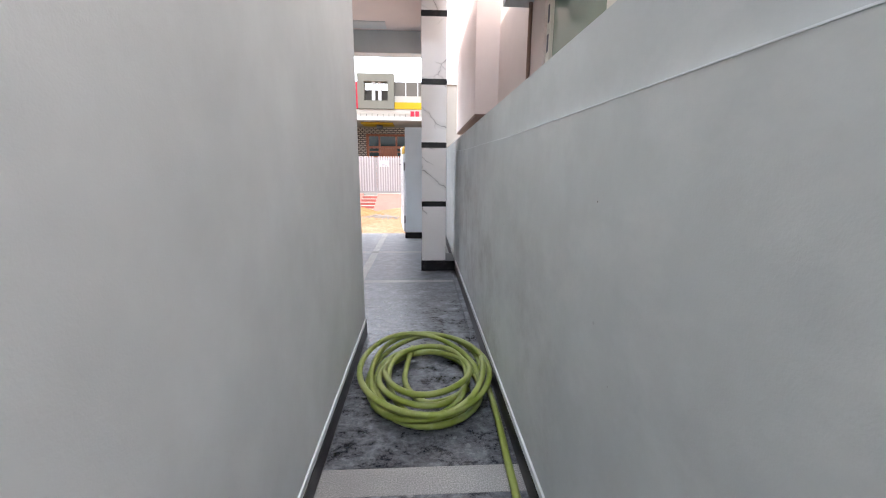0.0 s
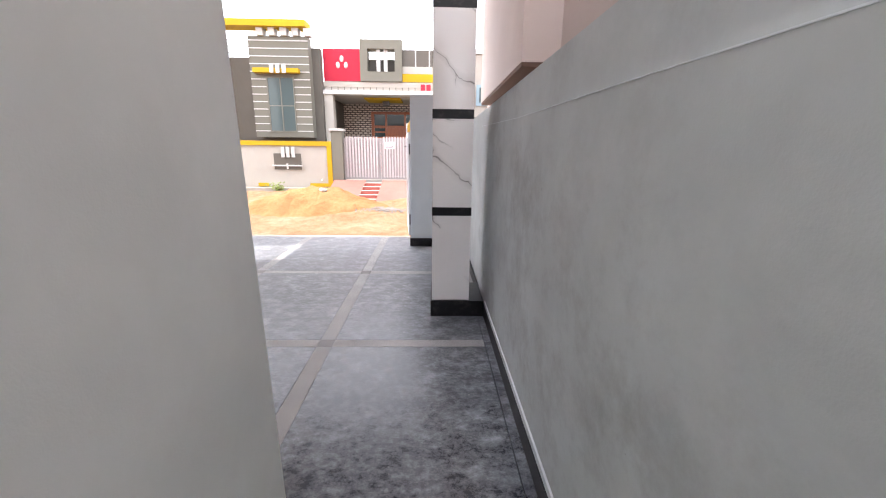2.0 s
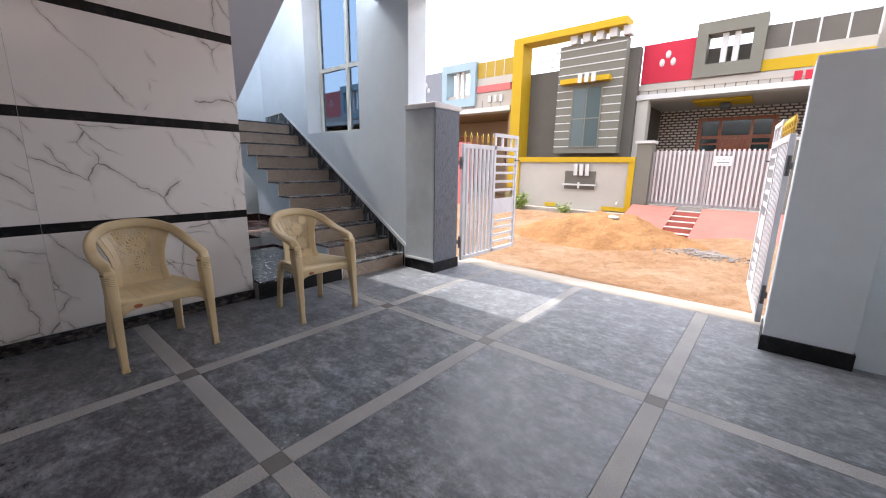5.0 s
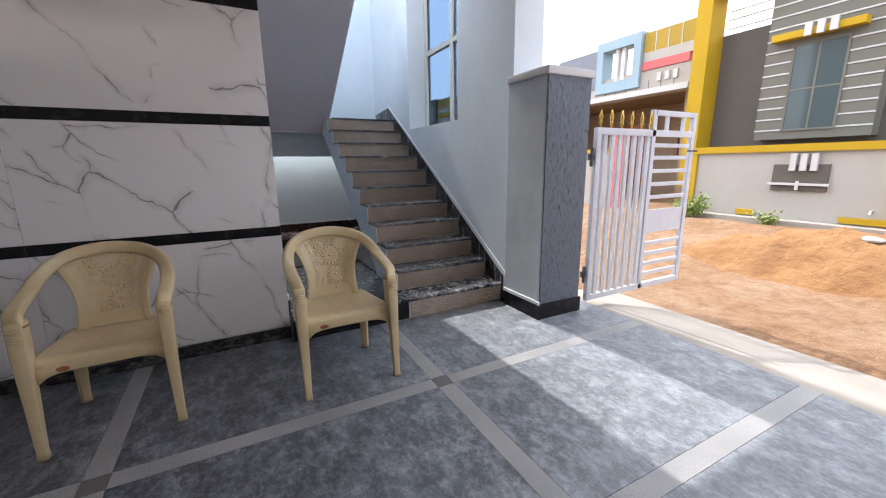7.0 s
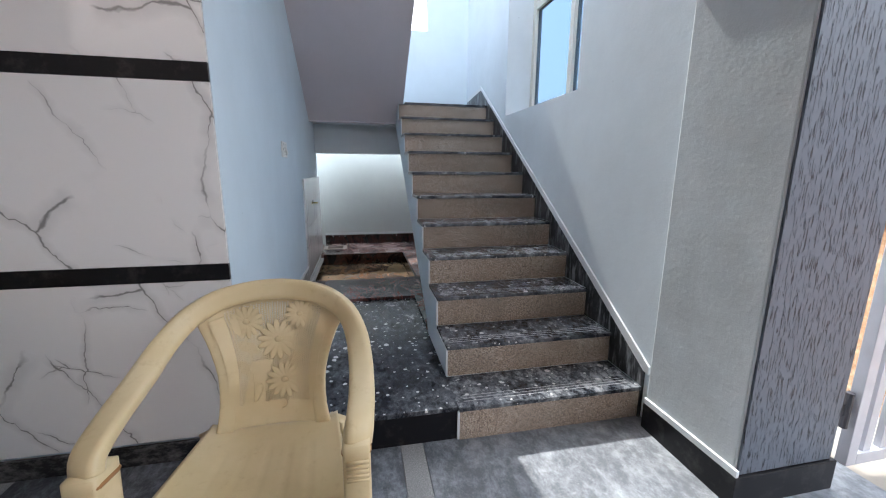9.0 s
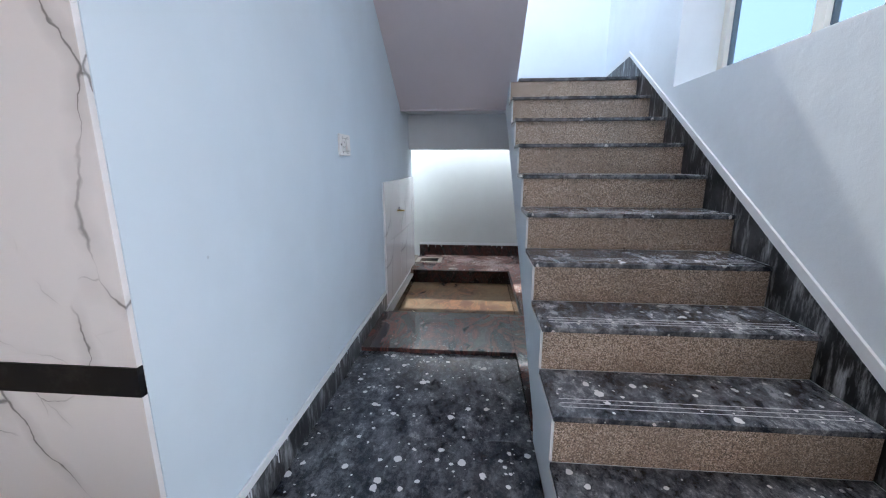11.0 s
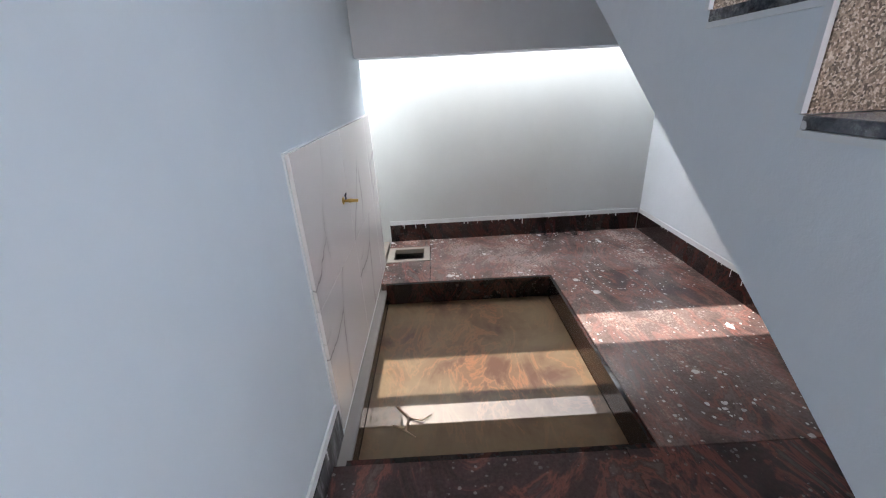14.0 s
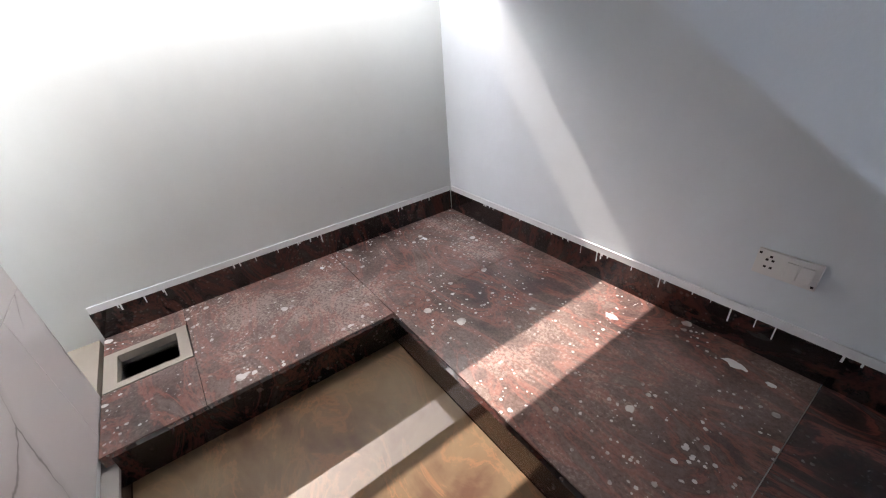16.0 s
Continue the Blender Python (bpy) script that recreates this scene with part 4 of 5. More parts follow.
def plastic_chair(at, rz):
    ch = thing("plastic_chair", "beige moulded plastic armchair with a flower-pierced back", "chair", at, rz, group="plastic chairs on the porch")
    # arms and top rail in one rounded loop
    half = [(0.215, 0.258, 0.615), (0.19, 0.264, 0.648), (0.10, 0.270, 0.668), (-0.02, 0.268, 0.694), (-0.12, 0.255, 0.734), (-0.195, 0.222, 0.777), (-0.245, 0.156, 0.813), (-0.268, 0.075, 0.830), (-0.274, 0.0, 0.835)]
    loop = half + [(x, -y, z) for x, y, z in half[-2::-1]]
    loop = curve_through(loop, 5)
    bm = bmesh.new()
    pts = []
    for p in loop:
        k = min(1, max(0, (p.z - 0.66) / 0.14))
        out = Vector((-0.25, p.y * 2.2, 0)).normalized()
        pts.append((p, (out * (1 - k) + Vector((-0.18, 0, 1)) * k)))
    band(bm, pts, [0.064] * len(pts), 0.036)
    part("arm_rail", bm, M_CHAIR, ch, smooth=True)
    # seat: dished sheet with a rolled front apron
    bm = bmesh.new()
    nu, nv = 48, 20
    top, low = [], []
    for i in range(nu + 1):
        r1, r2 = [], []
        for j in range(nv + 1):
            u, v = -1 + 2 * i / nu, j / nv
            x = -0.185 + 0.405 * v
            hw = 0.185 + 0.055 * v
            z = 0.425 - 0.022 * math.sin(math.pi * min(1, v * 1.05)) * (1 - u * u) - 0.10 * max(0, v - 0.93) ** 1.0 * 3 + 0.012 * v + 0.014 * abs(u) ** 4 - (0.0022 * (0.5 + 0.5 * math.cos(math.tau * 3.5 * u)) ** 8 if 0.25 < v < 0.9 and abs(u) < 0.8 else 0)
            r1.append(bm.verts.new((x, hw * u, z)))
            r2.append(bm.verts.new((x - 0.004, (hw - 0.004) * u, z - 0.006 - (0.040 if v > 0.97 else 0) - (0.035 if abs(u) > 0.99 else 0))))
        top.append(r1)
        low.append(r2)
    for i in range(nu):
        for j in range(nv):
            bm.faces.new((top[i][j], top[i + 1][j], top[i + 1][j + 1], top[i][j + 1]))
            bm.faces.new((low[i][j], low[i][j + 1], low[i + 1][j + 1], low[i + 1][j]))
    for i in range(nu):
        bm.faces.new((top[i][nv], top[i + 1][nv], low[i + 1][nv], low[i][nv]))
        bm.faces.new((top[i + 1][0], top[i][0], low[i][0], low[i + 1][0]))
    for j in range(nv):
        bm.faces.new((top[0][j], top[0][j + 1], low[0][j + 1], low[0][j]))
        bm.faces.new((top[nu][j + 1], top[nu][j], low[nu][j], low[nu][j + 1]))
    part("seat", bm, M_CHAIR, ch, smooth=True)
    bm = bmesh.new()
    bmesh.ops.create_uvsphere(bm, u_segments=14, v_segments=6, radius=1, matrix=Matrix.Translation((0.228, -0.14, 0.388)) @ Matrix.Diagonal((0.003, 0.024, 0.012, 1)))
    part("maker_label", bm, M_LABEL, ch, "small brown oval label")
    # pierced back: lattice sheet, plain where the flowers are
    flowers = [(-0.080, 0.740, 0.052), (0.078, 0.755, 0.046), (0.012, 0.680, 0.062), (0.030, 0.560, 0.056)]
    nu, nv = 92, 124
    bm = bmesh.new()
    vs, ws = [], []
    for i in range(nu + 1):
        front, rear = [], []
        for j in range(nv + 1):
            u, v = -1 + 2 * i / nu, j / nv
            z = 0.43 + 0.39 * v
            y = back_half(v) * u * (0.97 if v > 0.9 else 1)
            p = Vector((back_x(z) + 0.05 * u * u * (0.3 + 0.7 * v), y, z - 0.03 * u * u * v))
            front.append(bm.verts.new(p))
            rear.append(bm.verts.new(p - Vector((0.005, 0, 0.001))))
        vs.append(front)
        ws.append(rear)
    full = set()
    for i in range(nu):
        for j in range(nv):
            cy = (vs[i][j].co.y + vs[i + 1][j + 1].co.y) / 2
            cz = (vs[i][j].co.z + vs[i + 1][j + 1].co.z) / 2
            solid = min(i, nu - 1 - i) < 9 or j < 22 or j > nv - 10
            solid = solid or any((cy - fy) ** 2 + (cz - fz) ** 2 < (0.8 * fr) ** 2 for fy, fz, fr in flowers)
            solid = solid or abs(cy + 0.06 - 0.2 * (cz - 0.5)) < 0.028 and cz < 0.62
            if solid or not (i % 2 == 0 and (j + i // 2) % 2 == 0):
                full.add((i, j))
    for i, j in sorted(full):
        bm.faces.new((vs[i][j], vs[i + 1][j], vs[i + 1][j + 1], vs[i][j + 1]))
        bm.faces.new((ws[i][j], ws[i][j + 1], ws[i + 1][j + 1], ws[i + 1][j]))
        for di, dj, a, b in ((-1, 0, (i, j), (i, j + 1)), (1, 0, (i + 1, j), (i + 1, j + 1)), (0, -1, (i, j), (i + 1, j)), (0, 1, (i, j + 1), (i + 1, j + 1))):
            if (i + di, j + dj) not in full:
                bm.faces.new((vs[a[0]][a[1]], vs[b[0]][b[1]], ws[b[0]][b[1]], ws[a[0]][a[1]]))
    back = part("backrest", bm, M_CHAIR, ch)
    bm = bmesh.new()
    for fy, fz, fr in flowers:
        cx = back_x(fz) + 0.05 * (fy / 0.16) ** 2 * 0.7 + 0.0038
        for k in range(14):
            a = math.tau * k / 14 + fy * 9
            m = Matrix.Translation((cx, fy, fz)) @ Matrix.Rotation(radians(-16), 4, "Y") @ Matrix.Rotation(a, 4, "X") @ Matrix.Translation((0, 0, fr * 0.58)) @ Matrix.Diagonal((0.0013, fr * 0.17, fr * 0.46, 1))
            bmesh.ops.create_uvsphere(bm, u_segments=8, v_segments=6, radius=1, matrix=m)
        bmesh.ops.create_uvsphere(bm, u_segments=10, v_segments=6, radius=1, matrix=Matrix.Translation((cx + 0.001, fy, fz)) @ Matrix.Diagonal((0.0028, fr * 0.2, fr * 0.2, 1)))
    for y0, z0, y1, z1 in ((-0.085, 0.69, -0.06, 0.50), (-0.002, 0.60, -0.02, 0.50), (0.035, 0.50, 0.02, 0.475), (0.075, 0.71, 0.04, 0.60)):
        ps = [(back_x(z0 + (z1 - z0) * t) + 0.004, y0 + (y1 - y0) * t + 0.01 * math.sin(t * 3), z0 + (z1 - z0) * t) for t in (0, 0.25, 0.5, 0.75, 1)]
        tube(bm, ps, 0.0024, 6)
    for ly, lz, tilt in ((-0.085, 0.60, 0.7), (-0.055, 0.525, -0.5), (0.07, 0.63, -0.9), (-0.075, 0.66, 1.1), (0.085, 0.685, 0.4)):
        m = Matrix.Translation((back_x(lz) + 0.003, ly, lz)) @ Matrix.Rotation(radians(-16), 4, "Y") @ Matrix.Rotation(tilt, 4, "X") @ Matrix.Diagonal((0.0025, 0.016, 0.034, 1))
        bmesh.ops.create_uvsphere(bm, u_segments=8, v_segments=6, radius=1, matrix=m)
    part("flower_relief", bm, M_CHAIR, back, smooth=True)
    for s in (-1, 1):
        bm = bmesh.new()
        ps = []
        for k in range(11):
            v = k / 10
            z = 0.405 + 0.40 * v
            ps.append(((back_x(z) + 0.035 * (0.3 + 0.7 * v), s * (back_half(v) + 0.006), z - 0.02 * v), (0.3, s, 0)))
        band(bm, ps, [0.040 + 0.010 * abs(k - 5) / 5 for k in range(11)], 0.014)
        part("back_post", bm, M_CHAIR, ch, smooth=True)
        # front leg runs up into the arm
        bm = bmesh.new()
        leg = [(0.255, s * 0.258, 0.0), (0.247, s * 0.257, 0.14), (0.236, s * 0.256, 0.30), (0.226, s * 0.256, 0.42), (0.214, s * 0.256, 0.52), (0.206, s * 0.256, 0.625)]
        band(bm, [(p, (1, 0, 0)) for p in curve_through(leg, 3)], [0.036 + 0.0040 * min(k, 11) + (0.012 if k == 0 else 0) for k in range(16)], [0.032 + 0.0026 * min(k, 11) + (0.010 if k == 0 else 0) for k in range(16)], 0.2)
        for k in range(5):
            tube(bm, [(0.2495, s * 0.258 + 0.024 * q, 0.548 + 0.011 * k) for q in (-1, 1)], 0.004, 6)
        front = part("leg", bm, M_CHAIR, ch, smooth=True)
        bm = bmesh.new()
        band(bm, [((0.2105 - 0.16 * (z - 0.57), s * 0.256, z), (1, 0, 0)) for z in (0.597, 0.603, 0.609)], [0.080, 0.0850, 0.080], [0.060, 0.0655, 0.060], 0.25)
        part("worn_edge", bm, M_WORN, front, "brown rubbed edge", smooth=True)
        bm = bmesh.new()
        leg = [(-0.215, s * 0.205, 0.0), (-0.205, s * 0.20, 0.15), (-0.19, s * 0.192, 0.30), (-0.175, s * 0.183, 0.42)]
        band(bm, [(p, (0.6, s * 0.8, 0)) for p in curve_through(leg, 3)], [0.038 + 0.0035 * k + (0.010 if k == 0 else 0) for k in range(10)], 0.032, 0.2)
        part("leg", bm, M_CHAIR, ch, smooth=True)
        # curved side apron under the seat
        bm = bmesh.new()
        ps = [((-0.16 + 0.39 * t, s * (0.187 + 0.06 * t), 0.395 - 0.045 * (2 * t - 1) ** 4), (0, 0, 1)) for t in [k / 8 for k in range(9)]]
        band(bm, ps, [0.05] * 9, 0.012)
        part("apron", bm, M_CHAIR, ch, smooth=True)
    bm = bmesh.new()
    ps = [((0.222, -0.25 + 0.5 * t, 0.398 - 0.05 * (2 * t - 1) ** 6), (0, 0, 1)) for t in [k / 12 for k in range(13)]]
    band(bm, ps, [0.055] * 13, 0.012)
    part("apron", bm, M_CHAIR, ch, smooth=True)
    return ch


chair_one = plastic_chair((-2.01, 6.117, 0), 0)
chair_two = copy_thing(chair_one, pose(-2.125, 4.99, 0, 0, 0, 3))

# ---- houses across the street ----
M_TAUPE = paint("taupe_paint", (0.099, 0.090, 0.077), 0.08, 0.2)
M_TAUPE2 = paint("light_taupe_paint", (0.136, 0.131, 0.108), 0.06, 0.2)
M_BEIGE = paint("beige_paint", (0.35, 0.33, 0.295), 0.06, 0.2)
M_CREAM = paint("cream_paint", (0.340, 0.311, 0.274), 0.05, 0.2)
M_YELLOW = paint("yellow_paint", (0.383, 0.245, 0.008), 0.08, 0.1)
M_RED_P = paint("red_paint", (0.376, 0.018, 0.038), 0.08, 0.1)
M_WHITE = paint("bright_white_paint", (0.452, 0.446, 0.435), 0.04, 0.1)
M_SLATE = paint("slate_paint", (0.170, 0.184, 0.214), 0.05, 0.1)
M_SKY = paint("sky_blue_paint", (0.239, 0.326, 0.376), 0.05, 0.1)
M_MUSTARD = paint("mustard_paint", (0.313, 0.213, 0.032), 0.06, 0.1)
M_ROSE = paint("rose_paint", (0.457, 0.118, 0.118), 0.05, 0.1)
M_TAN = paint("tan_paint", (0.293, 0.210, 0.136), 0.05, 0.1)
M_WOOD = material("varnished_teak", (0.22, 0.065, 0.022), 0.3)
n = Nodes(M_WOOD)
n.color(n.ramp(n.noise(9, 5, 0.6, n.scaled(6, 6, 0.5)), (0.3, (0.22, 0.055, 0.02)), (0.7, (0.42, 0.125, 0.04))))
M_DGLASS = material("dark_window_glass", (0.045, 0.065, 0.065), 0.06, spec=0.4)
M_PAVE = paint("pink_paving", (0.34, 0.105, 0.085), 0.16, 0.5)
M_STEEL = material("stainless_rail", (0.6, 0.6, 0.6), 0.3, 1.0)


def cube_tiles():
    m = material("zigzag_wall_tile", (0.4, 0.35, 0.3), 0.4)
    n = Nodes(m)
    br = n.t.nodes.new("ShaderNodeTexBrick")
    br.inputs["Scale"].default_value = 1.0
    br.inputs["Brick Width"].default_value = 0.17
    br.inputs["Row Height"].default_value = 0.085
    br.inputs["Mortar Size"].default_value = 0.02
    br.inputs["Color1"].default_value = (0.66, 0.58, 0.50, 1)
    br.inputs["Color2"].default_value = (0.58, 0.50, 0.42, 1)
    br.inputs["Mortar"].default_value = (0.075, 0.05, 0.04, 1)
    mp = n.t.nodes.new("ShaderNodeMapping")
    mp.inputs["Rotation"].default_value = (radians(90), radians(-32), 0)
    add = n.t.nodes.new("ShaderNodeVectorMath")
    add.operation = "MULTIPLY"
    add.inputs[1].default_value = (1, 1, 1)
    n.link(n.pos, add.inputs[0])
    n.link(add.outputs[0], mp.inputs["Vector"])
    n.link(mp.outputs[0], br.inputs["Vector"])
    n.color(br.outputs["Color"])
    return m


M_CUBES = cube_tiles()


def parts(name, list_of, mat, host, label=""):
    for b in list_of:
        part(name, boxes(b), mat, host, label)


def ovals(host, cx, y, cz, mat):
    for dx, dz in ((0, 0.13), (-0.13, -0.06), (0.13, -0.06)):
        b = bmesh.new()
        bmesh.ops.create_uvsphere(b, u_segments=12, v_segments=8, radius=1, matrix=Matrix.Translation((cx + dx, y, cz + dz)) @ Matrix.Diagonal((0.065, 0.03, 0.10, 1)))
        part("oval_ornament", b, mat, host, smooth=True)


def frame_box(host, x0, x1, z0, z1, y, mat, post_mat, depth=0.35):
    w = 0.24
    part("parapet_frame", boxes((x0, y - 0.12, z0, x0 + w, y + depth, z1), (x1 - w, y - 0.12, z0, x1, y + depth, z1), (x0 + w, y - 0.12, z0, x1 - w, y + depth, z0 + w + 0.06), (x0 + w, y - 0.12, z1 - w - 0.04, x1 - w, y + depth, z1)), mat, host)
    c = (x0 + x1) / 2
    for dx in (-0.16, 0.08):
        part("parapet_post", boxes((c + dx, y - 0.02, z0 + w + 0.06, c + dx + 0.12, y + 0.12, z1 - w - 0.04)), post_mat, host)


# the house straight across: taupe with yellow trim
ha = thing("house", "taupe single-storey house with yellow trim and a red parapet", "house", (0, 0, 0), group="houses across the street")
Y0 = 16.35
parts("wall", ((-5.8, Y0, 0, -2.30, Y0 + 0.25, 4.15), (-2.62, Y0 + 0.001, 4.151, -2.30, Y0 + 0.249, 4.46), (-5.8, Y0 + 0.25, 0, -5.55, 23, 4.1), (1.9, 16.7, 0, 2.15, 23, 4.4), (-2.55, Y0 + 0.25, 0, -2.30, 19.5, 3.2)), M_TAUPE, ha)
part("roof", boxes((-5.8, Y0 + 0.25, 3.35, 2.15, 23, 3.5)), M_CREAM, ha)
part("yellow_frame", boxes((-5.86, 15.75, 0.6, -5.52, 16.34, 5.11), (-5.52, 15.75, 4.92, -2.55, 16.34, 5.11)), M_YELLOW, ha, "bold yellow portal frame")
tw = part("tower", boxes((-4.42, 16.0, 1.68, -2.57, Y0 - 0.002, 4.70)), M_TAUPE2, ha, "ribbed tower front")
for i in range(13):
    z = 1.86 + i * 0.225
    rngs = [(-4.425, -3.96), (-3.08, -2.565)] if 1.85 < z < 3.55 else [(-4.425, -2.565)]
    for x0, x1 in rngs:
        part("rib", boxes((x0, 15.985, z, x1, 15.999, z + 0.028)), M_WHITE, tw)
wn_a = part("window", boxes((-3.95, 15.975, 1.84, -3.91, 15.999, 3.53), (-3.12, 15.975, 1.84, -3.08, 15.999, 3.53), (-3.91, 15.975, 1.84, -3.12, 15.999, 1.88), (-3.91, 15.975, 3.49, -3.12, 15.999, 3.53), (-3.535, 15.98, 1.88, -3.50, 15.999, 3.49), (-3.91, 15.981, 2.64, -3.12, 15.998, 2.67)), M_TAUPE2, ha, "tall window with thin grey bars")
part("pane", boxes((-3.91, 15.988, 1.88, -3.12, 15.9985, 3.49)), M_DGLASS, wn_a)
lg = part("ledge", boxes((-4.27, 15.78, 3.62, -2.87, 15.998, 3.75)), M_YELLOW, ha, "yellow ledge over the window")
for i in range(3):
    part("peg", boxes((-3.72 + i * 0.19, 15.72, 3.60, -3.61 + i * 0.19, 15.779, 3.84)), M_WHITE, lg)
for i in range(5):
    x = -4.1 + i * 0.36
    part("peg", boxes((x, 15.9, 4.702, x + 0.2, 16.2, 4.918)), M_WHITE, ha)
for z in (4.30, 4.50, 4.68):
    b = bmesh.new()
    tube(b, [(-5.52, 16.45, z), (-4.42, 16.45, z)], 0.02, 8)
    part("rail", b, M_STEEL, ha)
# parapet of the porch bay
part("red_panel", boxes((-2.28, 16.60, 3.53, -1.062, 16.85, 4.52)), M_RED_P, ha)
ovals(ha, -1.67, 16.6, 4.08, M_WHITE)
frame_box(ha, -1.06, 0.32, 3.53, 4.80, 16.65, M_TAUPE2, M_WHITE)
part("parapet_back", boxes((-0.82, 16.95, 3.53, 0.08, 17.05, 4.28)), M_TAUPE, ha)
for i in range(4):
    x = 0.325 + i * 0.46
    part("parapet_panel", boxes((x, 16.66, 4.02, x + 0.42, 16.8, 4.53)), M_TAUPE, ha)
    part("parapet_joint", boxes((x + 0.421, 16.65, 4.02, x + 0.459, 16.8, 4.53)), M_WHITE, ha)
part("stripe", boxes((0.325, 16.655, 3.785, 2.15, 16.8, 4.018)), M_BEIGE, ha, "beige stripe of the parapet")
part("yellow_stripe", boxes((0.325, 16.60, 3.53, 2.15, 16.8, 3.783)), M_YELLOW, ha)
part("band", boxes((-2.28, 16.62, 3.23, 2.15, 16.84, 3.528)), M_CREAM, ha, "cream ribbed band")
for i in range(20):
    x = -2.06 + i * 0.215
    part("groove", boxes((x, 16.612, 3.25, x + 0.02, 16.619, 3.50)), M_TAUPE, ha)
for x in (0.94, 1.13):
    part("red_block", boxes((x, 16.59, 3.27, x + 0.14, 16.619, 3.46)), M_RED_P, ha, "small red block on the band")
part("slab_edge", boxes((-2.34, 16.45, 3.10, 2.2, 16.86, 3.228)), M_WHITE, ha, "white porch slab edge")
part("porch_ceiling", boxes((-2.30, 16.86, 3.12, 1.9, 19.5, 3.2)), M_CREAM, ha)
part("ceiling_ornament", boxes((-1.1, 17.3, 3.06, 0.2, 18.4, 3.118), bevel=0.02), M_YELLOW, ha)
part("ceiling_fan_hub", boxes((-0.5, 17.7, 2.9, -0.25, 17.95, 3.05), bevel=0.03), M_HINGE, ha)
part("column", boxes((-2.29, 16.5, 0, -2.0, 16.85, 3.10)), M_BEIGE, ha)
part("porch_wall", boxes((-2.30, 19.5, 0, 1.9, 19.7, 3.2)), M_CUBES, ha, "zigzag patterned tile wall")
part("porch_floor", boxes((-2.30, 14.72, 0, 1.9, 19.5, 0.40)), M_BEIGE, ha)
dd = part("door_leaf", boxes((-0.54, 19.45, 0.4, 0.16, 19.499, 2.2)), M_WOOD, ha, "varnished teak double door with fanlight")
parts("door_frame", ((-1.18, 19.42, 0.4, -1.06, 19.499, 2.84), (0.66, 19.42, 0.4, 0.78, 19.499, 2.84), (-1.06, 19.42, 2.74, 0.66, 19.499, 2.84), (-1.06, 19.42, 2.20, 0.66, 19.499, 2.30), (-0.62, 19.43, 0.4, -0.54, 19.499, 2.74), (0.16, 19.43, 0.4, 0.24, 19.499, 2.74), (-1.06, 19.45, 0.4, -0.62, 19.499, 1.1), (0.24, 19.45, 0.4, 0.66, 19.499, 1.1)), M_WOOD, dd)
parts("pane", ((-1.06, 19.48, 2.30, 0.66, 19.4985, 2.74), (-1.06, 19.482, 1.1, -0.62, 19.4985, 2.2), (0.24, 19.482, 1.1, 0.66, 19.4985, 2.2)), M_DGLASS, dd)
for z in (1.3, 1.55, 1.8, 2.02):
    parts("door_bar", ((-1.06, 19.455, z, -0.62, 19.48, z + 0.05), (0.24, 19.455, z, 0.66, 19.48, z + 0.05)), M_WOOD, dd)

# its front wall, gate and ramp
fw = thing("front_wall", "beige front garden wall framed by a yellow border", "garden wall")
part("wall", boxes((-4.9, 14.62, -0.3, -1.66, 14.80, 1.45)), M_BEIGE, fw)
part("border", boxes((-4.9, 14.56, 1.40, -1.66, 14.84, 1.53), (-1.80, 14.57, 0.20, -1.66, 14.62, 1.40), (-2.35, 14.57, 0.20, -1.80, 14.62, 0.30), (-4.9, 14.57, 0.25, -4.78, 14.62, 1.40), (-3.9, 14.57, 0.2, -3.6, 14.62, 0.30)), M_YELLOW, fw, "yellow painted border")
np_ = part("name_panel", boxes((-3.38, 14.585, 0.70, -2.58, 14.619, 1.17)), M_TAUPE, fw, "dark name panel")
part("shelf", boxes((-3.42, 14.54, 0.80, -2.54, 14.584, 0.84)), M_WHITE, np_)
for i in range(3):
    part("peg", boxes((-3.13 + i * 0.15, 14.53, 1.06, -3.04 + i * 0.15, 14.584, 1.36)), M_WHITE, np_)
part("peg", boxes((-3.0, 14.53, 0.72, -2.95, 14.539, 0.88)), M_WHITE, np_)
part("plinth", boxes((-4.9, 14.35, -0.3, -1.66, 14.619, 0.17)), M_CONCRETE, fw, "pale concrete plinth with white wash")
bm = bmesh.new()
tube(bm, [(-1.98, 14.62, 0.42), (-1.98, 14.54, 0.42), (-1.98, 14.53, 0.38)], 0.018, 8)
part("tap", bm, M_STEEL, fw, "small steel tap")
for x0, x1 in ((-1.655, -1.33), (0.93, 1.26)):
    pr = thing("gate_pier", "taupe gate pier with a white cap", "gate pier", ((x0 + x1) / 2, 14.75, 0), group="piers across the street")
    w = (x1 - x0) / 2
    part("body", boxes((-w, -0.17, -0.3, w, 0.17, 1.84)), M_TAUPE2, pr)
    part("cap", boxes((-w - 0.04, -0.21, 1.841, w + 0.04, 0.21, 1.90)), M_WHITE, pr)
M_OGATE = material("grey_gate_enamel", (0.30, 0.28, 0.28), 0.4)
M_OSLAT = material("pale_gate_slat", (0.48, 0.45, 0.45), 0.4)
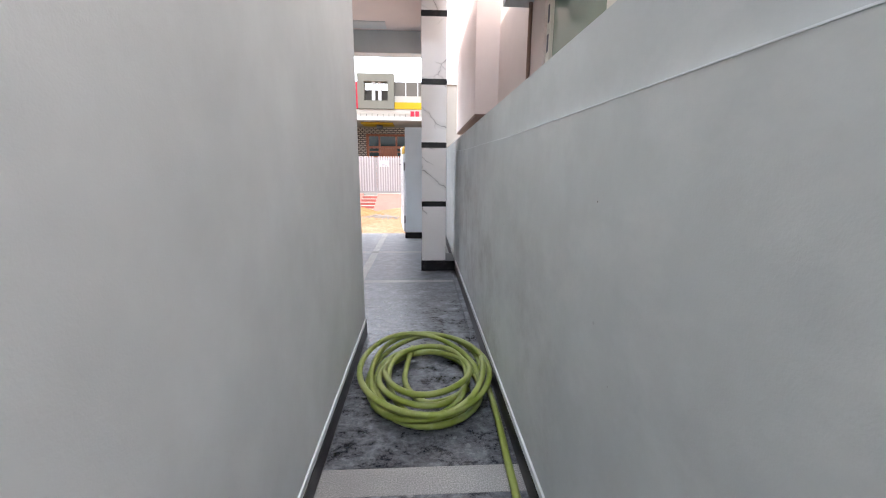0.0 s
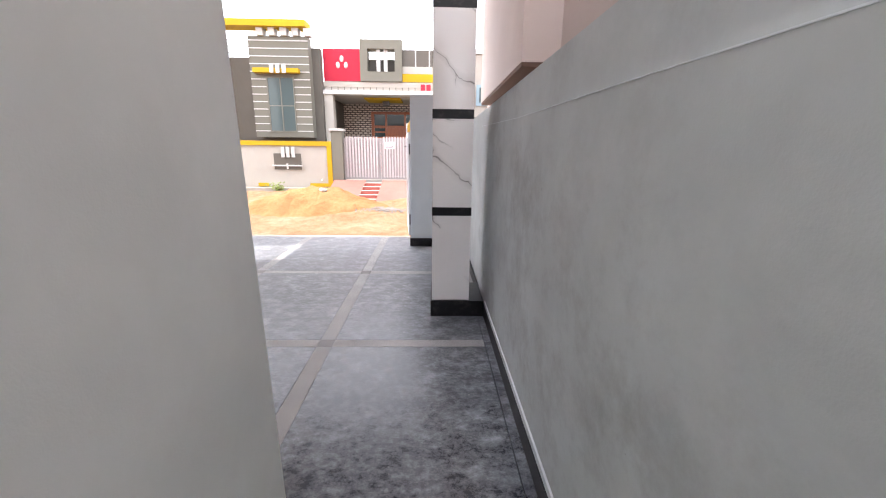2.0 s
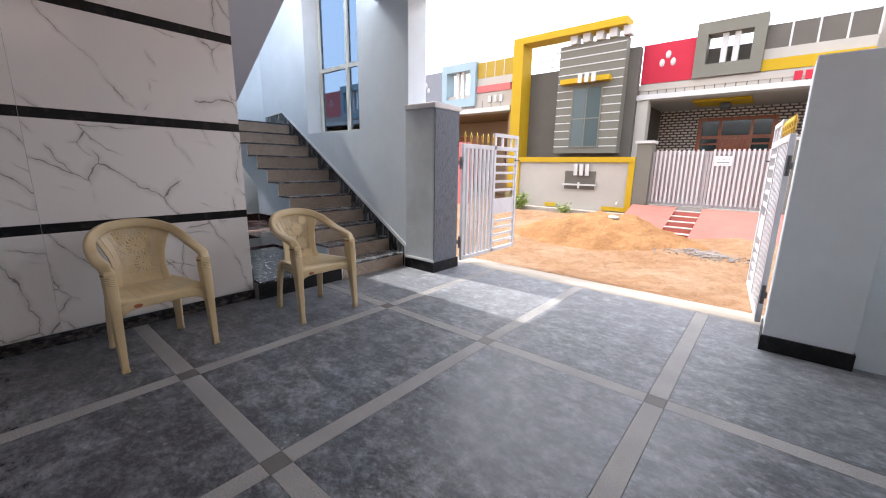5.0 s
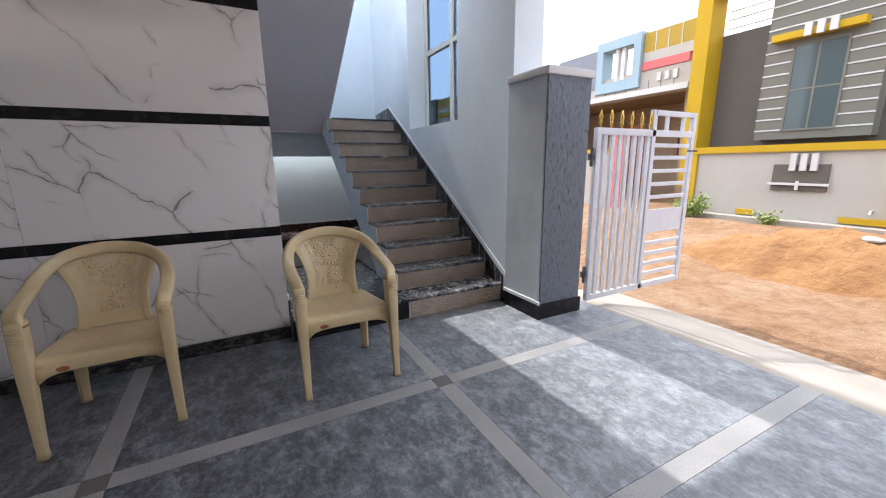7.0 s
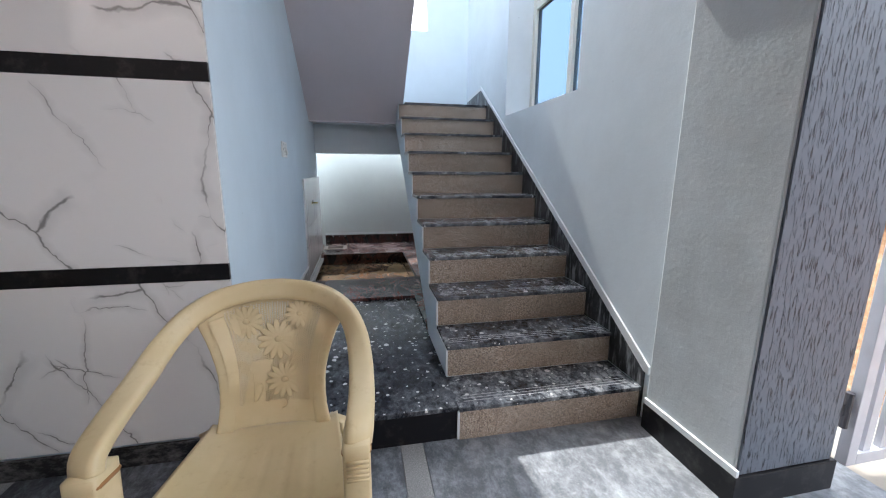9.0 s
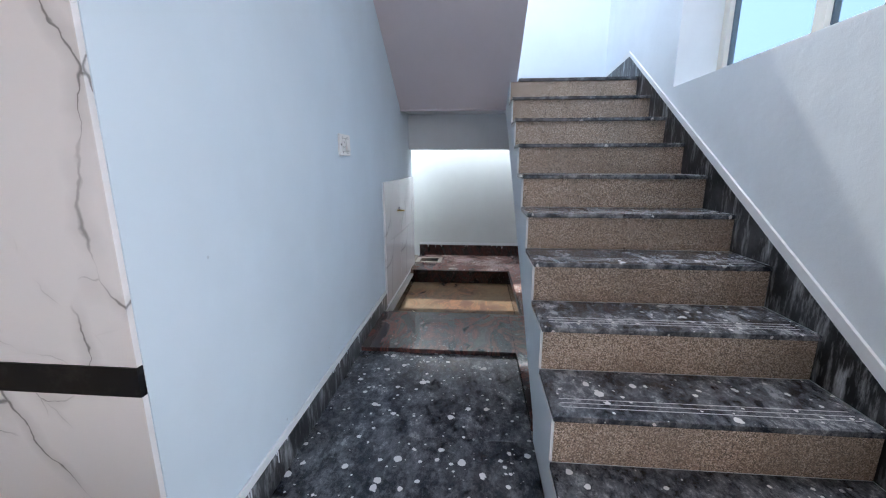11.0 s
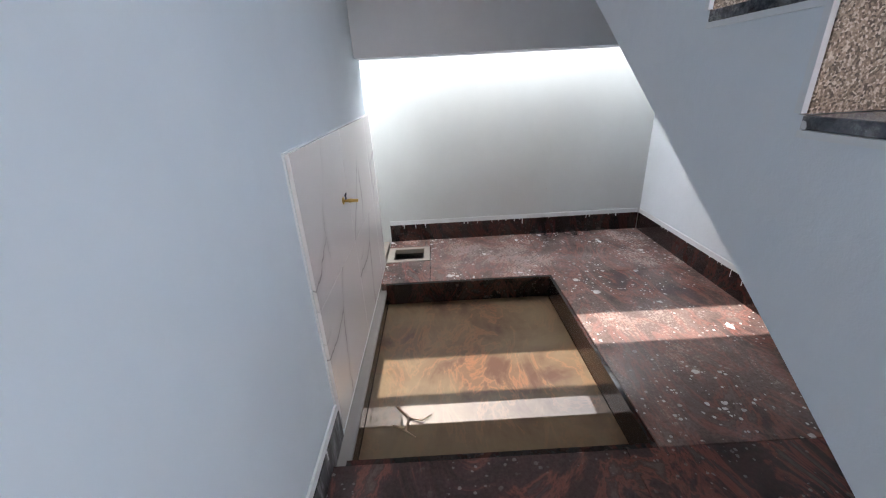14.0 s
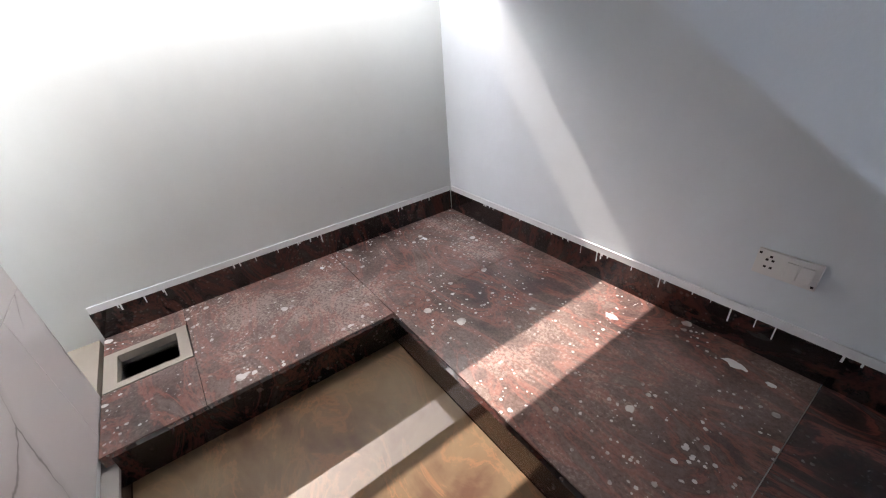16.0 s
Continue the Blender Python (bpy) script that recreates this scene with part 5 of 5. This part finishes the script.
for x0, x1 in ((-1.32, -0.215), (-0.205, 0.92)):
    og = thing("sliding_gate", "grey steel gate with pale vertical slats, closed", "gate", (x0, 14.75, 0.43), group="closed gates across the street")
    w = x1 - x0
    part("gate_frame", boxes((0, -0.02, 0, 0.05, 0.02, 1.22), (w - 0.05, -0.02, 0, w, 0.02, 1.22), (0.05, -0.02, 0, w - 0.05, 0.02, 0.09), (0.05, -0.02, 1.16, w - 0.05, 0.02, 1.22), (0.05, 0.012, 0.09, w - 0.05, 0.018, 1.16)), M_OGATE, og)
    k = int((w - 0.1) / 0.085)
    for i in range(k):
        x = 0.07 + i * (w - 0.12) / k
        part("slat", boxes((x, -0.035, 0.06, x + 0.040, -0.0205, 1.26)), M_OSLAT, og)
M_SIGN = material("sign_white", (0.75, 0.75, 0.75), 0.5)
M_INK = material("sign_ink", (0.1, 0.1, 0.12), 0.6)
sg = thing("sign", "small white to-let sign hanging on the slatted gate", "sign", (0.05, 14.70, 1.44))
part("board", boxes((-0.15, 0, -0.09, 0.16, 0.008, 0.10)), M_SIGN, sg)
txt = bpy.data.curves.new("words", "FONT")
txt.body = "TO-LET"
txt.size = 0.075
txt.align_x = "CENTER"
txt.extrude = 0.001
tob = new("words_curve", txt)
tob.matrix_basis = pose(0, 0, 0, 90, 0, 0)
me = bpy.data.meshes.new_from_object(tob)
bpy.data.objects.remove(tob)
me.materials.clear()
me.materials.append(M_INK)
wo = new("words", me)
wo.parent = sg
wo.matrix_basis = pose(0.01, -0.003, 0.02, 90, 0, 0)
part("line", boxes((-0.11, -0.002, -0.03, 0.12, -0.0005, -0.015), (-0.11, -0.002, -0.065, 0.12, -0.0005, -0.05)), M_INK, sg)

rp = thing("ramp", "pink paved entrance ramp with steps set into it", "ramp", kind=S)
part("paving", prism([(14.55, -0.35), (14.55, 0.41), (12.75, -0.10), (12.70, -0.35)], "x", -1.60, -0.66), M_PAVE, rp)
part("paving", prism([(14.55, -0.35), (14.55, 0.41), (12.75, -0.10), (12.70, -0.35)], "x", -0.16, 1.30), M_PAVE, rp)
for i in range(6):
    y = 14.55 - i * 0.30
    part("step", boxes((-0.658, y - 0.30, -0.35, -0.162, y, 0.34 - i * 0.085)), M_PAVE, rp)
    part("nosing", boxes((-0.655, y - 0.302, 0.341 - i * 0.085, -0.165, y - 0.12, 0.352 - i * 0.085)), M_CREAM, rp)


def neighbour(x, label, frame_mat, panel_mat, strip_mat, band_mat, mirror=False):
    """A house of the same row: porch under a coloured parapet."""
    h = thing("house", label, "house", (x, 0, 0), group="houses across the street")
    y = 16.65
    parts("wall", ((-6.4, 19.5, 0, 0, 19.7, 3.2), (-6.4, y + 0.2, 0, -6.15, 19.5, 3.2), (-0.25, y + 0.2, 0, 0, 19.5, 3.2)), M_TAN, h, "tan porch wall")
    part("roof", boxes((-6.4, y + 0.2, 3.22, 0, 23, 3.4)), M_TAN, h)
    part("slab_edge", boxes((-6.4, y - 0.25, 3.14, 0.05, y + 0.25, 3.30)), M_WHITE, h)
    part("band", boxes((-6.4, y, 3.30, 0, y + 0.2, 3.85)), M_CREAM, h)
    part("panel", boxes((-4.9, y - 0.03, 3.6, -3.12, y + 0.2, 4.80)), panel_mat, h)
    ovals(h, -4.0, y - 0.03, 4.25, M_WHITE)
    part("panel", boxes((-6.4, y - 0.02, 3.6, -4.91, y + 0.2, 4.75)), M_MUSTARD, h)
    frame_box(h, -3.1, -1.52, 3.42, 4.95, y, frame_mat, M_WHITE)
    for i in range(4):
        xx = -1.5 + i * 0.375
        part("parapet_panel", boxes((xx, y, 4.35, xx + 0.35, y + 0.2, 4.88)), M_MUSTARD, h)
        part("parapet_joint", boxes((xx + 0.351, y - 0.01, 4.35, xx + 0.374, y + 0.2, 4.88)), M_WHITE, h)
    part("stripe", boxes((-1.5, y, 4.09, 0, y + 0.2, 4.348)), M_BEIGE, h)
    part("colour_stripe", boxes((-1.5, y - 0.03, 3.86, -0.12, y + 0.2, 4.085)), strip_mat, h)
    for i in range(3):
        part("peg", boxes((-0.98 + i * 0.24, y - 0.06, 3.5, -0.86 + i * 0.24, y - 0.001, 3.72)), M_WHITE, h)
    for i in range(16):
        part("groove", boxes((-6.2 + i * 0.38, y - 0.008, 3.34, -6.18 + i * 0.38, y - 0.001, 3.58)), M_TAUPE2, h)
    wd = part("window", boxes((-2.0, 19.44, 1.3, -1.92, 19.499, 2.5), (-0.9, 19.44, 1.3, -0.82, 19.499, 2.5), (-1.92, 19.44, 2.42, -0.9, 19.499, 2.5), (-1.92, 19.44, 1.3, -0.9, 19.499, 1.38), (-1.45, 19.45, 1.38, -1.38, 19.499, 2.42)), M_WOOD, h)
    part("pane", boxes((-1.92, 19.48, 1.38, -0.9, 19.4985, 2.42)), M_DGLASS, wd)
    part("door", boxes((-4.4, 19.44, 0.4, -3.2, 19.499, 2.6), bevel=0.02), M_WOOD, h)
    part("column", boxes((-6.3, y - 0.1, 0, -6.0, y + 0.2, 3.14)), M_BEIGE, h)
    part("pilaster", boxes((-0.7, 14.62, -0.2, -0.35, 14.8, 2.0)), M_ROSE, h)
    parts("garden_wall", ((-2.6, 14.64, -0.3, -0.7, 14.78, 1.5), (-6.4, 14.64, -0.3, -5.2, 14.78, 1.5)), M_CREAM, h)
    parts("wall_coping", ((-2.6, 14.6, 1.5, -0.7, 14.82, 1.6), (-6.4, 14.6, 1.5, -5.2, 14.82, 1.6)), M_YELLOW, h)
    part("gate", boxes((-5.18, 14.7, 0.1, -2.62, 14.73, 1.5)), M_OGATE, h)
    for i in range(20):
        part("gate_slat", boxes((-5.14 + i * 0.126, 14.67, 0.12, -5.07 + i * 0.126, 14.699, 1.52)), M_OSLAT, h)
    return h


neighbour(-6.35, "house with a pale blue and mustard parapet over a tan porch", M_SKY, M_SLATE, M_ROSE, M_CREAM)
neighbour(-12.95, "house with a sky blue and rose parapet farther along the street", M_SKY, M_ROSE, M_ROSE, M_CREAM)
neighbour(-19.6, "distant house of the row with a taupe parapet", M_TAUPE2, M_SKY, M_YELLOW, M_CREAM)
neighbour(14.0, "house of the row with a yellow and grey parapet", M_TAUPE2, M_SLATE, M_YELLOW, M_CREAM)
hc = thing("house", "plain cream house with a small blue framed window", "house", group="houses across the street")
part("wall", boxes((2.2, 17.4, -0.3, 7.4, 23, 4.6)), M_CREAM, hc)
part("roof", boxes((2.15, 17.3, 4.601, 7.45, 23.05, 4.75)), M_WHITE, hc)
w2 = part("window", boxes((2.9, 17.33, 2.9, 3.6, 17.399, 3.6)), M_SKY, hc)
part("pane", boxes((3.0, 17.31, 3.0, 3.5, 17.329, 3.5)), M_DGLASS, w2)
part("front_wall", boxes((1.27, 14.64, -0.3, 7.4, 14.8, 1.5)), M_CREAM, hc)

# ---- the house next door, beyond the compound wall ----
nb = thing("neighbour_house", "pinkish plastered house wall beyond the compound wall", "house", kind=S)
# unseen upper height is added so its sunlit face bounces light into the passage
part("wall", boxes((2.28, -3.4, -0.3, 2.5, 0.9, 6.3), (2.28, 3.85, -0.3, 2.5, 9.5, 6.3), (2.28, 0.9, -0.3, 2.5, 3.85, 1.5), (2.28, 0.9, 2.55, 2.5, 3.85, 6.3)), M_PINK, nb)
bay = part("bay", boxes((2.0, 5.6, 1.90, 2.278, 8.05, 6.2)), M_PINK, nb, "projecting pinkish bay")
part("underside", boxes((2.005, 5.61, 1.87, 2.276, 8.04, 1.899)), M_PINK_DARK, bay, "brown unpainted underside")
bm = bmesh.new()
tube(bm, [(2.262, 4.2, 0), (2.262, 4.2, 4.8)], 0.016, 8)
part("pipe", bm, M_PINK_DARK, nb, "thin brown rain pipe")
sh = part("sunshade", boxes((2.05, 0.7, 2.58, 2.279, 4.3, 2.72)), M_WHITE_WALL, nb, "concrete window shade")
nw = part("window", boxes((2.30, 0.902, 1.502, 2.36, 0.98, 2.548), (2.30, 3.77, 1.502, 2.36, 3.848, 2.548), (2.30, 0.98, 2.49, 2.36, 3.77, 2.548), (2.30, 2.7, 1.502, 2.36, 2.85, 2.49), (2.30, 0.98, 1.502, 2.36, 3.77, 1.56)), M_UPVC, nb, "white sliding window with film stickers")
M_GREEN_GLASS = material("greenish_frosted_glass", (0.20, 0.26, 0.21), 0.12)
part("pane", boxes((2.325, 0.98, 1.56, 2.34, 2.7, 2.49), (2.325, 2.85, 1.56, 2.34, 3.77, 2.49)), M_GREEN_GLASS, nw)
for y, z in ((2.8, 2.2), (2.8, 1.9), (3.81, 2.3), (3.81, 2.1)):
    part("sticker", boxes((2.296, y - 0.015, z, 2.2995, y + 0.015, z + 0.12)), M_INK, nw)

# ---- plants by the garden wall ----
def shrub(at, spread, height, count, seed, label):
    r = random.Random(seed)
    leaf = material("pale_green_leaf", (0.16, 0.22, 0.04), 0.6)
    s = thing("shrub", label, "shrub", at)
    bm = bmesh.new()
    tips = []
    for i in range(16):
        a = r.uniform(0, math.tau)
        q = r.uniform(0.2, 1) * spread
        top = Vector((math.cos(a) * q, math.sin(a) * q * 0.5, height * r.uniform(0.5, 1)))
        tube(bm, [(0.02 * math.cos(a), 0.02 * math.sin(a), 0), tuple(top * 0.55 + Vector((0, 0, 0.06))), tuple(top)], [0.008, 0.005, 0.002], 5)
        tips.append(top)
    part("stems", bm, material("shrub_stem", (0.12, 0.10, 0.04), 0.8), s)
    bm = bmesh.new()
    for i in range(count):
        t = r.choice(tips) * r.uniform(0.35, 1.05)
        c = t + Vector((r.gauss(0, 0.05), r.gauss(0, 0.04), r.gauss(0, 0.04)))
        d = Vector((r.gauss(0, 1), r.gauss(0, 1), r.gauss(0.4, 0.7))).normalized()
        e = d.orthogonal().normalized()
        l, w = r.uniform(0.05, 0.09), r.uniform(0.010, 0.018)
        bm.faces.new([bm.verts.new(c), bm.verts.new(c + d * l * 0.5 + e * w), bm.verts.new(c + d * l), bm.verts.new(c + d * l * 0.5 - e * w)])
    part("leaves", bm, leaf, s)


shrub((-4.62, 14.2, 0.03), 0.42, 0.52, 900, 5, "low pale green shrub growing by the garden wall")
shrub((-3.2, 14.2, 0.03), 0.28, 0.30, 160, 8, "sparse dry weed by the garden wall")
# stones and rubble on the sand
M_STONE = paint("grey_stone", (0.20, 0.18, 0.165), 0.2, 0.6)
bm = bmesh.new()
r = random.Random(11)
for i in range(420):
    x, y = r.gauss(0.25, 0.3), r.gauss(11.6, 0.12)
    sc = r.uniform(0.010, 0.026)
    bmesh.ops.create_icosphere(bm, subdivisions=1, radius=sc, matrix=Matrix.Translation((x, y, ground_height(x, y) + sc * 0.3)) @ Matrix.Diagonal((r.uniform(0.7, 1.4), r.uniform(0.7, 1.4), 0.7, 1)))
tagged(part("gravel", bm, M_STONE), "spilled grey gravel on the sand", "gravel", kind="stuff")
b = bmesh.new()
bmesh.ops.create_icosphere(b, subdivisions=2, radius=0.1, matrix=Matrix.Translation((0, 0, 0.02)) @ Matrix.Diagonal((1.1, 0.7, 0.4, 1)))
for v in b.verts:
    v.co += 0.012 * Vector((noise.noise(v.co * 14), noise.noise(v.co * 14 + Vector((5, 0, 0))), noise.noise(v.co * 14 + Vector((0, 9, 0)))))
rock = part("rock", b, M_WHITE)
rock.location = (-1.25, 11.95, ground_height(-1.25, 11.95) + heap_height(-1.25, 11.95) + 0.01)
tagged(rock, "small pale lump of plaster on the sand heap", "rock")

# ---- floor tiles of the porch and the passage ----
M_CORNER = paint("dark_grey_granite", (0.17, 0.16, 0.155), 0.3, 0.1, 0.45)
floor = thing("floor", "black granite tiled porch floor divided by grey granite strips", "floor", kind=S)
cols = [(-2.647, -1.605), (-1.505, -0.525), (-0.425, 0.605), (0.705, 1.725)]
rows_y = [(3.545, 4.935), (5.035, 6.535), (6.635, 8.355)]
G = 0.0012
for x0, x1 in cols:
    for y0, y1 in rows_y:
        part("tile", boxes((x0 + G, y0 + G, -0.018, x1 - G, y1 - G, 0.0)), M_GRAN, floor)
    for yb in (4.985, 6.585):
        part("strip", boxes((x0 + G, yb - 0.05 + G, -0.018, x1 - G, yb + 0.05 - G, 0.0)), M_STRIP, floor)
for xb in (-1.555, -0.475, 0.655):
    for y0, y1 in rows_y:
        part("strip", boxes((xb - 0.05 + G, y0 + G, -0.018, xb + 0.05 - G, y1 - G, 0.0)), M_STRIP, floor)
    for yb in (4.985, 6.585):
        part("corner_tile", boxes((xb - 0.05 + G, yb - 0.05 + G, -0.018, xb + 0.05 - G, yb + 0.05 - G, 0.0)), M_CORNER, floor)
for y0, y1 in ((-3.19, 0.60), (0.74, 2.02), (2.165, 3.543), (3.545, 5.44)):
    if y1 < 3.544:
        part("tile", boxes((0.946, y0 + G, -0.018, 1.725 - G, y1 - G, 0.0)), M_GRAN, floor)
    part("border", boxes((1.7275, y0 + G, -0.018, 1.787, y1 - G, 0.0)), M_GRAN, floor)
for y0, y1 in ((0.60, 0.74), (2.02, 2.165)):
    part("strip", boxes((0.946, y0 + G, -0.018, 1.787, y1 - G, 0.0)), M_STRIP, floor)
pf = thing("passage_floor", "raised black granite passage floor with paint drops", "floor", kind=S)
for x0, x1 in ((-4.058, -3.35), (-3.348, -2.53)):
    part("tile", boxes((x0, 5.895, PZ - 0.019, x1, SL - 0.003, PZ + 0.004), bevel=0.002), M_PASSAGE, pf)
part("riser", boxes((-2.557, 5.884, 0.0, -2.542, SL - 0.003, PZ - 0.02)), M_BLACK, pf)
# anti-slip lines near the nosing of each tread
M_LINE = material("pale_groove", (0.45, 0.45, 0.46), 0.8)
for t_ob in [c for c in stairs.children if c.name.startswith("tread")]:
    v = [q.co for q in t_ob.data.vertices]
    xm = max(q.x for q in v)
    zt = max(q.z for q in v)
    part("anti_slip_lines", boxes(*[(xm - 0.05 - 0.022 * i, SL + 0.03, zt - 0.002, xm - 0.0475 - 0.022 * i, SR - 0.05, zt + 0.0006) for i in range(3)]), M_LINE, t_ob)
